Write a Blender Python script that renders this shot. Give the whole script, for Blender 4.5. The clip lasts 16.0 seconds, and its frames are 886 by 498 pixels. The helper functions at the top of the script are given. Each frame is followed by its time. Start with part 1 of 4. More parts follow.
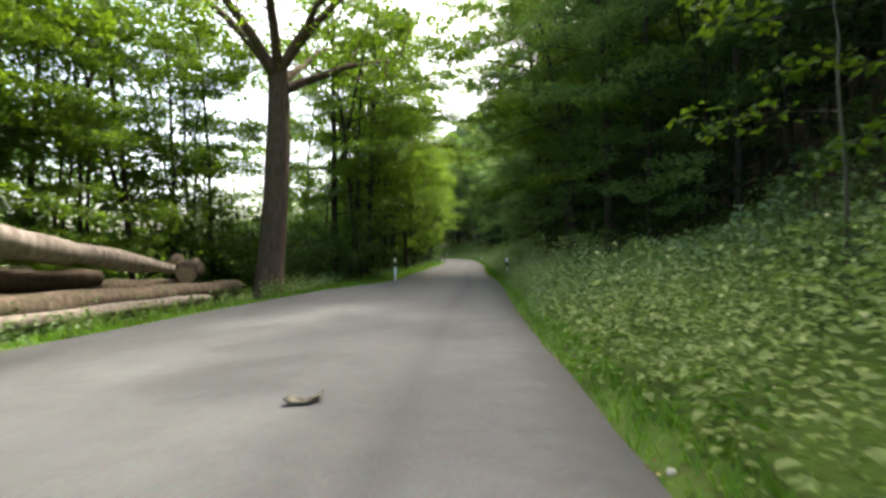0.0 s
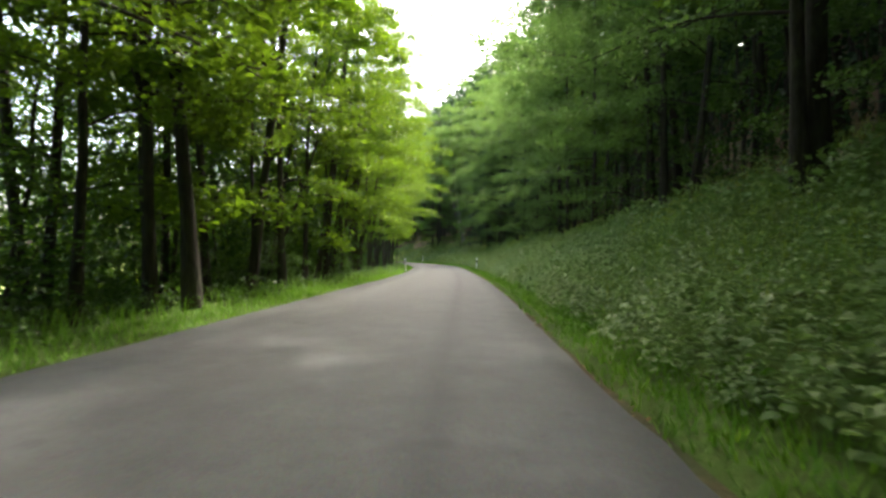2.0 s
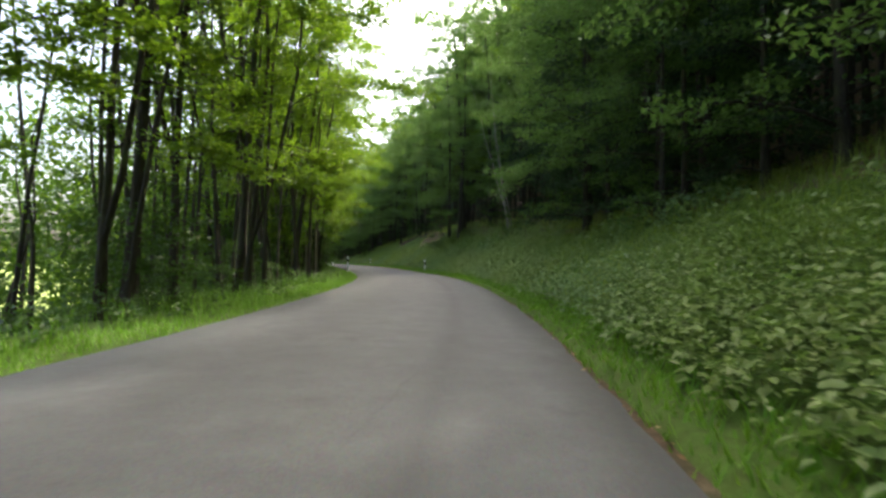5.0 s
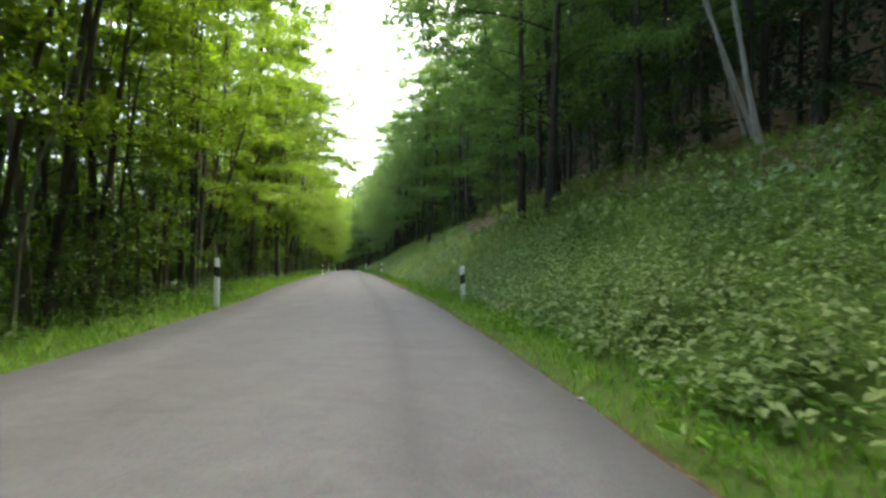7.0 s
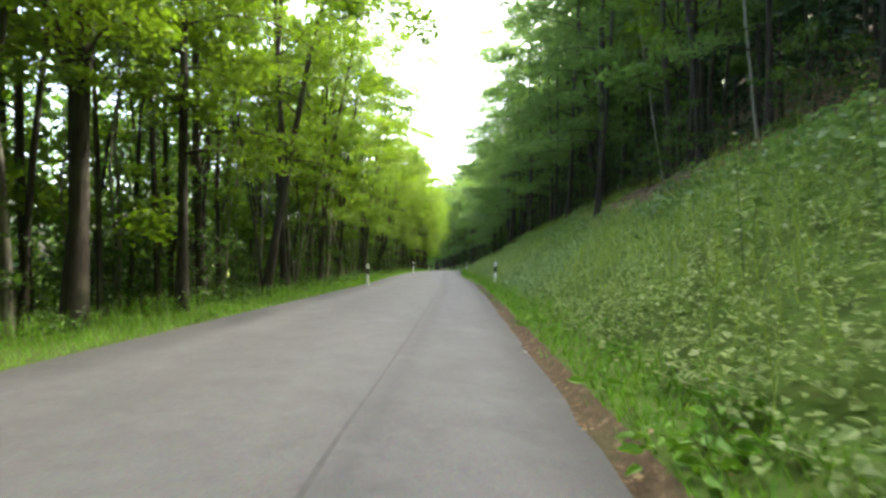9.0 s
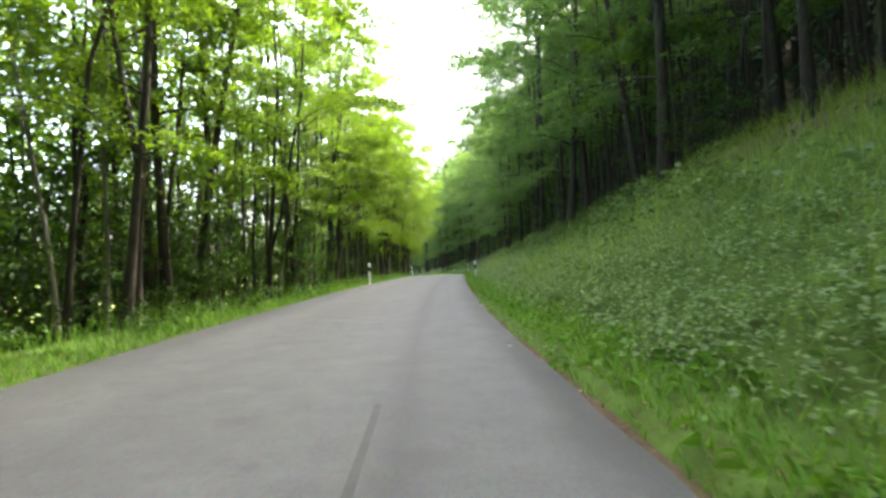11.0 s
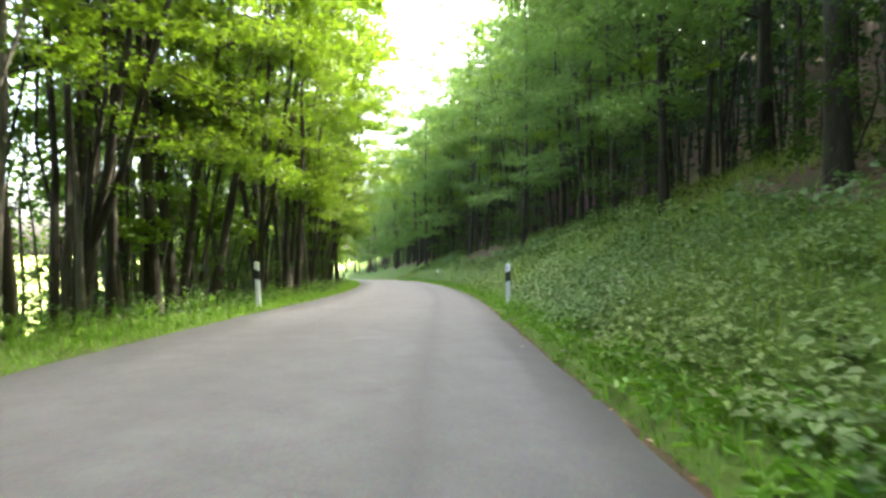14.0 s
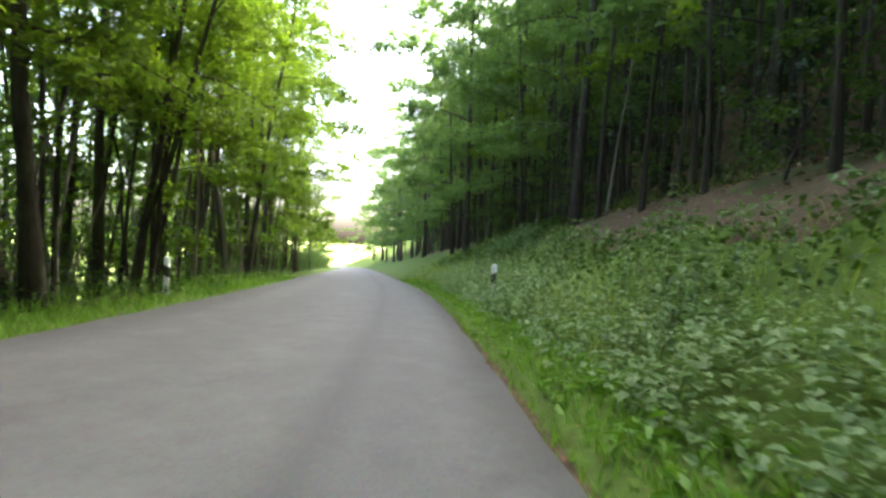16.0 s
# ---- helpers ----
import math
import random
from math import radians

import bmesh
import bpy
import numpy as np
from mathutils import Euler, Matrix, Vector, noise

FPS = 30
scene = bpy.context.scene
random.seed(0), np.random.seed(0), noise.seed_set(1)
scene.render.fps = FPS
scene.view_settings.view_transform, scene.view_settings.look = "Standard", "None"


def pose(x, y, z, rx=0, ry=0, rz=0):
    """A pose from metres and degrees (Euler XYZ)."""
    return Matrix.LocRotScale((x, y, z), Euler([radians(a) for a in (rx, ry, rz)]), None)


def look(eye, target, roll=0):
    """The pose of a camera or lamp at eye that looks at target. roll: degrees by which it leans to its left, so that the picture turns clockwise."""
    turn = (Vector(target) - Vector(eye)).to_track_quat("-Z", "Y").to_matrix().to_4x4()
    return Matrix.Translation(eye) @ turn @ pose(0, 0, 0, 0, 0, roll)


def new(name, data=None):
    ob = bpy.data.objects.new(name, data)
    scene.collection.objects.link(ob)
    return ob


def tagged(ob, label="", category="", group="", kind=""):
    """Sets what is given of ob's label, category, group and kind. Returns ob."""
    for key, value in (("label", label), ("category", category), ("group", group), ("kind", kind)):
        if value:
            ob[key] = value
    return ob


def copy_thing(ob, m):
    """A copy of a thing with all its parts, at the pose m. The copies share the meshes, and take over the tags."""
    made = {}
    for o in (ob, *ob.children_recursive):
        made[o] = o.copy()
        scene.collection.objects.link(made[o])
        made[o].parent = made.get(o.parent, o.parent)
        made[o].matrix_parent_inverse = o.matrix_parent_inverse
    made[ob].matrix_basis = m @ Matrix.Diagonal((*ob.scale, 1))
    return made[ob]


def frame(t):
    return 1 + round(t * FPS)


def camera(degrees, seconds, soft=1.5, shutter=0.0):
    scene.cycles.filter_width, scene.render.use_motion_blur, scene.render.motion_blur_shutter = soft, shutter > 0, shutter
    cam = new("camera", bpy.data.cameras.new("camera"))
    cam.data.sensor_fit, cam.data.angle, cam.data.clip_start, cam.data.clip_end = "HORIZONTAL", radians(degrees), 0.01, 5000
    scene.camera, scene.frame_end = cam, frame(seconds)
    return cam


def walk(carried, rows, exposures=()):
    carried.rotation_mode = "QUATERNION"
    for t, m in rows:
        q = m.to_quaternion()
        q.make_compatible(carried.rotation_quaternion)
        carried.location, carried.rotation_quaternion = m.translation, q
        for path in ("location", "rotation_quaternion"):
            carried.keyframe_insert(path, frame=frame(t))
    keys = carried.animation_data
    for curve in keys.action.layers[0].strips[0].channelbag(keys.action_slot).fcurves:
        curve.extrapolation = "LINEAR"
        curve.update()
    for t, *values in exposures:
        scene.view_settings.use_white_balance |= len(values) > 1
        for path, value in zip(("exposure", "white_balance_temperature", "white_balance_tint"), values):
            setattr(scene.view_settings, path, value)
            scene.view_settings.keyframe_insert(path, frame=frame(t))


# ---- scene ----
cam = camera(82.0, 16.0, soft=2.8, shutter=0.06)
PATH = [
    (0.0, 0.101, -8.354, 1.299, 90.50, 1.18, 3.40),
    (0.5, 0.000, 0.000, 1.191, 90.60, 2.39, 2.47),
    (1.0, 0.093, 8.485, 1.087, 90.67, 1.07, 2.10),
    (1.2, 0.068, 11.798, 1.050, 90.82, -0.03, 3.27),
    (1.5, -0.019, 16.707, 1.000, 90.97, 0.17, 2.51),
    (2.0, -0.241, 24.733, 0.949, 91.07, -0.36, 1.63),
    (2.5, -0.086, 32.299, 0.971, 91.35, 0.25, 0.24),
    (3.0, 0.052, 39.643, 0.976, 91.49, -0.76, 3.05),
    (3.5, -0.023, 46.558, 0.949, 91.59, -0.43, 1.10),
    (4.0, -0.002, 53.515, 0.946, 91.57, 0.31, 0.68),
    (4.5, -0.000, 60.216, 0.929, 91.64, -2.55, 1.16),
    (4.7, -0.050, 62.852, 0.930, 91.47, -1.27, 3.68),
    (6.8, -3.414, 90.613, 1.135, 92.16, 0.07, 10.93),
    (7.0, -3.884, 93.262, 1.156, 92.00, -0.06, 10.79),
    (7.5, -5.533, 99.727, 1.191, 91.99, -1.83, 18.70),
    (7.6, -5.922, 101.019, 1.202, 91.97, -0.69, 22.86),
    (8.0, -7.607, 106.159, 1.241, 91.78, 0.38, 20.22),
    (8.5, -9.889, 112.228, 1.304, 91.73, -0.15, 20.26),
    (9.0, -12.197, 118.152, 1.374, 91.63, -0.33, 22.47),
    (9.5, -14.473, 124.279, 1.410, 91.54, 1.52, 20.96),
    (9.7, -15.473, 126.727, 1.414, 91.61, 0.79, 19.65),
    (11.8, -26.174, 153.651, 1.485, 91.56, 2.24, 22.56),
    (12.0, -27.171, 156.335, 1.493, 91.50, 1.50, 21.53),
    (12.2, -28.171, 159.043, 1.501, 91.66, 1.04, 20.90),
    (12.5, -29.692, 163.105, 1.506, 91.57, 0.22, 21.47),
    (13.0, -32.483, 169.919, 1.491, 91.36, 0.46, 24.79),
    (13.5, -35.135, 176.760, 1.457, 91.13, 1.17, 20.43),
    (14.0, -37.573, 183.816, 1.379, 90.80, -0.56, 19.43),
    (14.2, -38.576, 186.609, 1.346, 90.85, 0.42, 19.06),
    (14.5, -40.082, 190.773, 1.283, 90.28, -0.20, 20.94),
    (15.0, -42.431, 197.690, 1.077, 89.93, -2.51, 23.26),
    (15.5, -44.985, 204.427, 0.856, 89.92, -1.43, 21.87),
    (16.0, -47.737, 210.973, 0.650, 89.57, -2.70, 24.62),
]
EXPOSURE = [(0, 2.55), (0.5, 2.65), (1.0, 3.85), (1.5, 3.82), (2.0, 2.95), (2.5, 3.5), (3.0, 2.95), (3.5, 2.4), (4.0, 2.2), (4.5, 2.4), (7.0, 3.3), (7.5, 4.12), (8.0, 3.3), (8.5, 3.35), (9.0, 3.7), (9.5, 3.8), (12.0, 4.12), (12.5, 3.97), (13.0, 3.81), (13.5, 4.07), (14.0, 4.35), (15.0, 4.28), (15.5, 4.19), (16, 3.9)]
EXPOSURE = [(t, stops, 6700, 5 if t < 10 else 7.5) for t, stops in EXPOSURE]
walk(cam, [(t, pose(*p)) for t, *p in PATH], EXPOSURE)

# ---- light ----
SUN_AZ, SUN_EL = radians(-30), radians(52)     # right of +Y, above the horizon

world = bpy.data.worlds.new("world")
scene.world = world
world.use_nodes = True
wn = world.node_tree.nodes
sky = wn.new("ShaderNodeTexSky")
sky.sky_type, sky.sun_disc = "NISHITA", False
sky.sun_elevation, sky.sun_rotation = SUN_EL, -SUN_AZ
sky.air_density, sky.dust_density = 0.8, 8.0
world.node_tree.links.new(sky.outputs[0], wn["Background"].inputs[0])
wn["Background"].inputs[1].default_value = 0.15
sun = new("sun", bpy.data.lights.new("sun", "SUN"))
sun.data.energy, sun.data.angle, sun.data.color = 1.15, radians(1.0), (1.0, 0.95, 0.86)
sun.matrix_world = look((0, 0, 0), (math.sin(SUN_AZ) * math.cos(SUN_EL), -math.cos(SUN_AZ) * math.cos(SUN_EL), -math.sin(SUN_EL)))


# ---- materials ----
def material(name, build):
    m = bpy.data.materials.new(name)
    m.use_nodes = True
    nt = m.node_tree
    nt.nodes.clear()
    out = nt.nodes.new("ShaderNodeOutputMaterial")
    nt.links.new(build(nt), out.inputs[0])
    return m


def node(nt, kind, ins=(), **props):
    n = nt.nodes.new(kind)
    for k, v in props.items():
        setattr(n, k, v)
    for k, v in dict(ins).items():
        if isinstance(v, bpy.types.NodeSocket):
            nt.links.new(v, n.inputs[k])
        else:
            n.inputs[k].default_value = v
    return n


def ramp(nt, fac, stops):
    r = nt.nodes.new("ShaderNodeValToRGB")
    nt.links.new(fac, r.inputs[0])
    els = r.color_ramp.elements
    while len(els) < len(stops):
        els.new(0.5)
    for e, (p, c) in zip(els, stops):
        e.position, e.color = p, (*c, 1)
    return r.outputs[0]


def mix(nt, fac, a, b, mode="MIX"):
    n = node(nt, "ShaderNodeMix", {0: fac, 6: a, 7: b}, data_type="RGBA", blend_type=mode)
    return n.outputs[2]


def place(nt):
    return node(nt, "ShaderNodeNewGeometry").outputs["Position"]


def noise_tex(nt, scale, detail=4.0, rough=0.6, vec=None):
    return node(nt, "ShaderNodeTexNoise", {"Vector": vec or place(nt), "Scale": scale, "Detail": detail, "Roughness": rough}).outputs["Fac"]


def bump(nt, h, strength, dist):
    return node(nt, "ShaderNodeBump", {"Height": h, "Strength": strength, "Distance": dist}).outputs[0]


def principled(nt, col, rough=0.8, normal=None, spec=0.3, metal=0.0):
    ins = {"Base Color": col, "Roughness": rough, "Specular IOR Level": spec, "Metallic": metal}
    if normal is not None:
        ins["Normal"] = normal
    return node(nt, "ShaderNodeBsdfPrincipled", ins).outputs[0]


def leaf_material(name, dark, light, glow, share=0.45, rough=0.5, warm=0.0, spec=0.35):
    def build(nt):
        rnd = node(nt, "ShaderNodeNewGeometry").outputs["Random Per Island"]
        per = node(nt, "ShaderNodeObjectInfo").outputs["Random"]
        f = node(nt, "ShaderNodeMath", {0: rnd, 1: 0.65}, operation="MULTIPLY").outputs[0]
        f = node(nt, "ShaderNodeMath", {0: per, 1: 0.35, 2: f}, operation="MULTIPLY_ADD").outputs[0]
        col = ramp(nt, f, [(0.0, dark), (1.0, light)])
        big = noise_tex(nt, 0.35, 2.0)
        col = mix(nt, node(nt, "ShaderNodeMath", {0: big, 1: 0.5}, operation="MULTIPLY").outputs[0], col, (*[c * 1.35 for c in light], 1))
        if warm:
            patch = ramp(nt, noise_tex(nt, 0.11, 3.0), [(0.42, (0, 0, 0)), (0.62, (warm, warm, warm))])
            col = mix(nt, patch, col, (light[0] * 1.35, light[1] * 1.12, light[2] * 0.55, 1))
        body = principled(nt, col, rough, spec=spec)
        lit = mix(nt, f, (*[c * 0.75 for c in glow], 1), (*glow, 1))
        tr = node(nt, "ShaderNodeBsdfTranslucent", {"Color": lit}).outputs[0]
        return node(nt, "ShaderNodeMixShader", {0: share, 1: body, 2: tr}).outputs[0]
    return material(name, build)


LEAF_ALDER = leaf_material("leaf_alder", (0.021, 0.05, 0.006), (0.058, 0.118, 0.012), (0.185, 0.315, 0.014), 0.45, 0.5, 0.35)
LEAF_BEECH = leaf_material("leaf_beech", (0.027, 0.06, 0.022), (0.066, 0.13, 0.044), (0.17, 0.3, 0.055), 0.48, 0.42, 0.3, 0.4)
LEAF_SHRUB = leaf_material("leaf_shrub", (0.016, 0.04, 0.007), (0.038, 0.08, 0.012), (0.085, 0.17, 0.014), 0.4)
LEAF_HERB = leaf_material("leaf_herb", (0.066, 0.122, 0.046), (0.162, 0.24, 0.105), (0.19, 0.33, 0.065), 0.28, 0.5, 0.7, 0.3)
# dark green of the dense trees; inside the wood it paints shade into leaves
LEAF_DARK_SHADED = leaf_material("leaf_dark_shaded", (0.016, 0.036, 0.016), (0.04, 0.078, 0.034), (0.05, 0.11, 0.03), 0.25)
GRASS_VERGE = leaf_material("grass_verge", (0.06, 0.158, 0.013), (0.122, 0.258, 0.02), (0.19, 0.37, 0.025), 0.35)
GRASS_BANK = leaf_material("grass_bank", (0.12, 0.195, 0.03), (0.235, 0.31, 0.06), (0.3, 0.42, 0.05), 0.35)


def build_asphalt(nt):
    big = noise_tex(nt, 0.25, 3)
    mid = noise_tex(nt, 2.2, 5, 0.7)
    blot = noise_tex(nt, 0.9, 4, 0.75)
    fine = noise_tex(nt, 140, 2, 0.8)
    grit = node(nt, "ShaderNodeTexVoronoi", {"Vector": place(nt), "Scale": 75.0}).outputs["Color"]
    col = ramp(nt, big, [(0.3, (0.067, 0.0695, 0.0735)), (0.7, (0.092, 0.095, 0.099))])
    col = mix(nt, 0.55, col, ramp(nt, mid, [(0.3, (0.05, 0.0515, 0.0545)), (0.75, (0.117, 0.12, 0.123))]))
    col = mix(nt, 0.4, col, ramp(nt, fine, [(0.35, (0.036, 0.036, 0.036)), (0.7, (0.136, 0.134, 0.131))]))
    col = mix(nt, 0.16, col, grit, "OVERLAY")
    across = node(nt, "ShaderNodeAttribute", attribute_name="across").outputs["Fac"]
    worn = ramp(nt, across, [(0.0, (0.46, 0.46, 0.45)), (0.22, (0.62, 0.62, 0.61)), (0.36, (0.5, 0.5, 0.5)), (0.6, (0.62, 0.62, 0.61)), (0.69, (0.56, 0.56, 0.55)), (0.735, (0.34, 0.34, 0.35)), (0.775, (0.54, 0.54, 0.54)), (0.88, (0.62, 0.62, 0.61)), (1.0, (0.4, 0.39, 0.37))])
    col = mix(nt, node(nt, "ShaderNodeMath", {0: mid, 1: 1.1}, operation="MULTIPLY").outputs[0], col, worn, "OVERLAY")
    pale = ramp(nt, blot, [(0.56, (0, 0, 0)), (0.72, (0.42, 0.42, 0.42))])
    col = mix(nt, pale, col, (0.135, 0.137, 0.137, 1))
    spots = ramp(nt, noise_tex(nt, 1.7, 3, 0.6), [(0.62, (0, 0, 0)), (0.7, (0.35, 0.35, 0.35))])
    col = mix(nt, spots, col, (0.052, 0.051, 0.052, 1))
    cell = node(nt, "ShaderNodeTexVoronoi", {"Vector": mix(nt, 0.12, place(nt), node(nt, "ShaderNodeTexNoise", {"Vector": place(nt), "Scale": 2.0}).outputs["Color"]), "Scale": 0.28}, feature="DISTANCE_TO_EDGE").outputs["Distance"]
    crack = ramp(nt, cell, [(0.0, (0.3, 0.3, 0.3)), (0.005, (0, 0, 0))])
    some = ramp(nt, noise_tex(nt, 0.15, 2), [(0.52, (0, 0, 0)), (0.6, (1, 1, 1))])
    col = mix(nt, mix(nt, 1.0, crack, some, "MULTIPLY"), col, (0.03, 0.03, 0.03, 1))
    return principled(nt, col, 0.75, bump(nt, fine, 0.5, 0.004), 0.3)


ASPHALT = material("asphalt", build_asphalt)


def build_soil(nt):
    a = noise_tex(nt, 0.5, 4)
    b = noise_tex(nt, 9, 6, 0.75)
    col = ramp(nt, b, [(0.3, (0.05, 0.036, 0.022)), (0.55, (0.11, 0.075, 0.048)), (0.75, (0.29, 0.21, 0.15))])
    col = mix(nt, ramp(nt, a, [(0.45, (0, 0, 0)), (0.65, (0.6, 0.6, 0.6))]), col, (0.04, 0.075, 0.02, 1))
    return principled(nt, col, 0.95, bump(nt, b, 0.8, 0.05), 0.1)


SOIL = material("soil", build_soil)


def build_turf(nt):
    b = noise_tex(nt, 6, 6, 0.75)
    col = ramp(nt, b, [(0.3, (0.05, 0.06, 0.015)), (0.55, (0.07, 0.12, 0.022)), (0.75, (0.1, 0.17, 0.03))])
    return principled(nt, col, 0.95, bump(nt, b, 0.8, 0.05), 0.1)


TURF = material("turf", build_turf)


def build_meadow(nt):
    b = noise_tex(nt, 0.05, 6, 0.7)
    return principled(nt, ramp(nt, b, [(0.3, (0.14, 0.2, 0.05)), (0.7, (0.26, 0.3, 0.09))]), 0.9, None, 0.1)


MEADOW = material("meadow", build_meadow)


def bark(name, dark, light, scale=14):
    def build(nt):
        tc = node(nt, "ShaderNodeTexCoord").outputs["Object"]
        v = node(nt, "ShaderNodeMapping", {"Vector": tc, "Scale": (1, 1, 0.16)}).outputs[0]
        n = noise_tex(nt, scale, 6, 0.7, v)
        n2 = noise_tex(nt, 1.3, 3, 0.6, tc)
        col = ramp(nt, n, [(0.3, dark), (0.7, light)])
        col = mix(nt, ramp(nt, n2, [(0.5, (0, 0, 0)), (0.7, (0.55, 0.55, 0.55))]), col, (0.07, 0.09, 0.04, 1))
        return principled(nt, col, 0.9, bump(nt, n, 0.9, 0.03), 0.15)
    return material(name, build)


BARK_DARK = bark("bark_dark", (0.021, 0.018, 0.014), (0.068, 0.058, 0.047))
BARK_MID = bark("bark_mid", (0.07, 0.065, 0.05), (0.22, 0.205, 0.16))
BARK_OAK = bark("bark_oak", (0.055, 0.038, 0.028), (0.18, 0.128, 0.1))
BARK_PALE = bark("bark_pale", (0.14, 0.125, 0.11), (0.36, 0.33, 0.29))


# ---- plan: the road's edge beside the bank, as a curve ----
EDGE = [(1.16, -64.35, 1.02), (1.08, -38.35, 0.68), (1.00, -12.35, 0.35), (0.96, 0.63, 0.18), (1.20, 13.67, 0.03), (0.96, 26.62, -0.05), (1.13, 39.63, -0.02), (1.13, 52.63, -0.05), (0.83, 65.76, -0.05), (0.09, 78.77, 0.05), (-2.03, 91.69, 0.14), (-5.89, 104.30, 0.22), (-10.67, 116.45, 0.35), (-15.25, 128.62, 0.42), (-19.91, 140.76, 0.45), (-24.95, 152.75, 0.48), (-29.58, 164.90, 0.50), (-33.90, 177.13, 0.46), (-38.27, 189.36, 0.31), (-42.69, 201.60, -0.04), (-48.10, 213.46, -0.42), (-54.56, 224.88, -0.81), (-61.92, 235.93, -1.36), (-70.79, 249.25, -2.06), (-79.80, 262.50, -2.78), (-88.90, 275.70, -3.50), (-98.10, 288.80, -4.22), (-107.50, 301.70, -4.94), (-118.30, 313.30, -5.65), (-130.60, 323.30, -6.30), (-144.60, 331.00, -6.90)]
WIDTH = 5.05


def catmull(rows, step=1.0):
    pts = []
    r = [np.array(q) for q in rows]
    for a, b, c, d in zip(r, r[1:], r[2:], r[3:]):
        n = max(2, int(np.linalg.norm(c - b) / step))
        for k in range(n):
            u = k / n
            pts.append(0.5 * (2 * b + (c - a) * u + (2 * a - 5 * b + 4 * c - d) * u * u + (3 * b - a - 3 * c + d) * u ** 3))
    return np.array(pts)


LINE = catmull(EDGE)
STEP = np.hypot(*np.diff(LINE[:, :2], axis=0).T)
STATION = np.concatenate([[0], np.cumsum(STEP)])
ZERO = STATION[np.argmin(np.abs(LINE[:, 1]))] - 8.4       # station 0 where the walk begins
STATION = STATION - ZERO
TAN = np.gradient(LINE[:, :2], axis=0)
TAN /= np.linalg.norm(TAN, axis=1)[:, None]
S0, S1 = STATION[0] + 1, STATION[-1] - 1


def at(s, l):
    """World x, y and the road's z at station s, l metres outside the road's edge beside the bank (negative: over the road)."""
    s, l = np.asarray(s, float), np.asarray(l, float)
    x, y, z = (np.interp(s, STATION, LINE[:, k]) for k in range(3))
    tx, ty = np.interp(s, STATION, TAN[:, 0]), np.interp(s, STATION, TAN[:, 1])
    return x + l * ty, y - l * tx, z


BANK_S = (-60, 10, 26, 31, 38, 45, 62, 80, 106, 119, 145, 165, 185, 205, 222, 236, 300)
BANK_K = (0.11, 0.12, 0.1, 0.15, 0.5, 0.57, 0.44, 0.52, 0.48, 0.68, 0.71, 0.65, 0.6, 0.57, 0.6, 0.53, 0.4)


def wave(x, y, f=1.0, seed=0.0):
    return (np.sin(x * 0.71 * f + seed) * np.cos(y * 0.63 * f + 1.7 * seed) + 0.5 * np.sin(x * 1.9 * f - y * 1.3 * f + seed * 3)) / 1.5


def height(s, l):
    """Ground above the road's surface at station s, l metres outside the edge."""
    s, l = np.asarray(s, float), np.asarray(l, float)
    k = np.interp(s, BANK_S, BANK_K)
    r = l - 0.75
    up = k * (np.clip(r, 0, 5.6) + 0.35 * (np.sqrt(r * r + 0.3) - np.abs(r))) + (0.36 * np.clip(r - 5.6, 0, 6) + 0.85 * np.clip(r - 11.6, 0, 33))
    up = up + 0.36 * np.interp(s, (24, 40), (1, 0)) * np.clip(l - 4.2, 0, 5)
    left = -(l + WIDTH)
    down = -0.05 - 0.33 * np.clip(left - 2.2, 0, 17) - 0.02 * np.clip(left - 19, 0, 60)
    rough = 0.10 * wave(s, l, 1.6) * np.clip(np.maximum(l - 1.2, left - 1.2), 0, 1)
    road = (l > -WIDTH - 0.15) & (l < 0.15)
    return np.where(road, -0.06, np.where(l > 0, up - 0.02, down)) + rough


def ground_at(s, l):
    x, y, z = at(s, l)
    return x, y, z + height(s, l)


# ---- mesh helpers ----
def mesh_np(name, verts, faces, mat, smooth=False):
    """A mesh from arrays: verts (n, 3) and faces (m, 3 or 4)."""
    verts, faces = np.asarray(verts, np.float32), np.asarray(faces, np.int32)
    me = bpy.data.meshes.new(name)
    m, k = faces.shape
    me.vertices.add(len(verts))
    me.vertices.foreach_set("co", verts.ravel())
    me.loops.add(m * k)
    me.loops.foreach_set("vertex_index", faces.ravel())
    me.polygons.add(m)
    me.polygons.foreach_set("loop_start", np.arange(0, m * k, k, dtype=np.int32))
    me.polygons.foreach_set("use_smooth", np.full(m, smooth))
    me.materials.append(mat)
    me.update(calc_edges=True)
    return me


def grid_faces(n, m):
    i, j = np.meshgrid(np.arange(n - 1), np.arange(m - 1), indexing="ij")
    a = (i * m + j).ravel()
    return np.stack([a, a + m, a + m + 1, a + 1], 1)


def child(name, me, parent, label=""):
    ob = new(name, me)
    ob.parent = parent
    if label:
        ob["label"] = label
    return ob


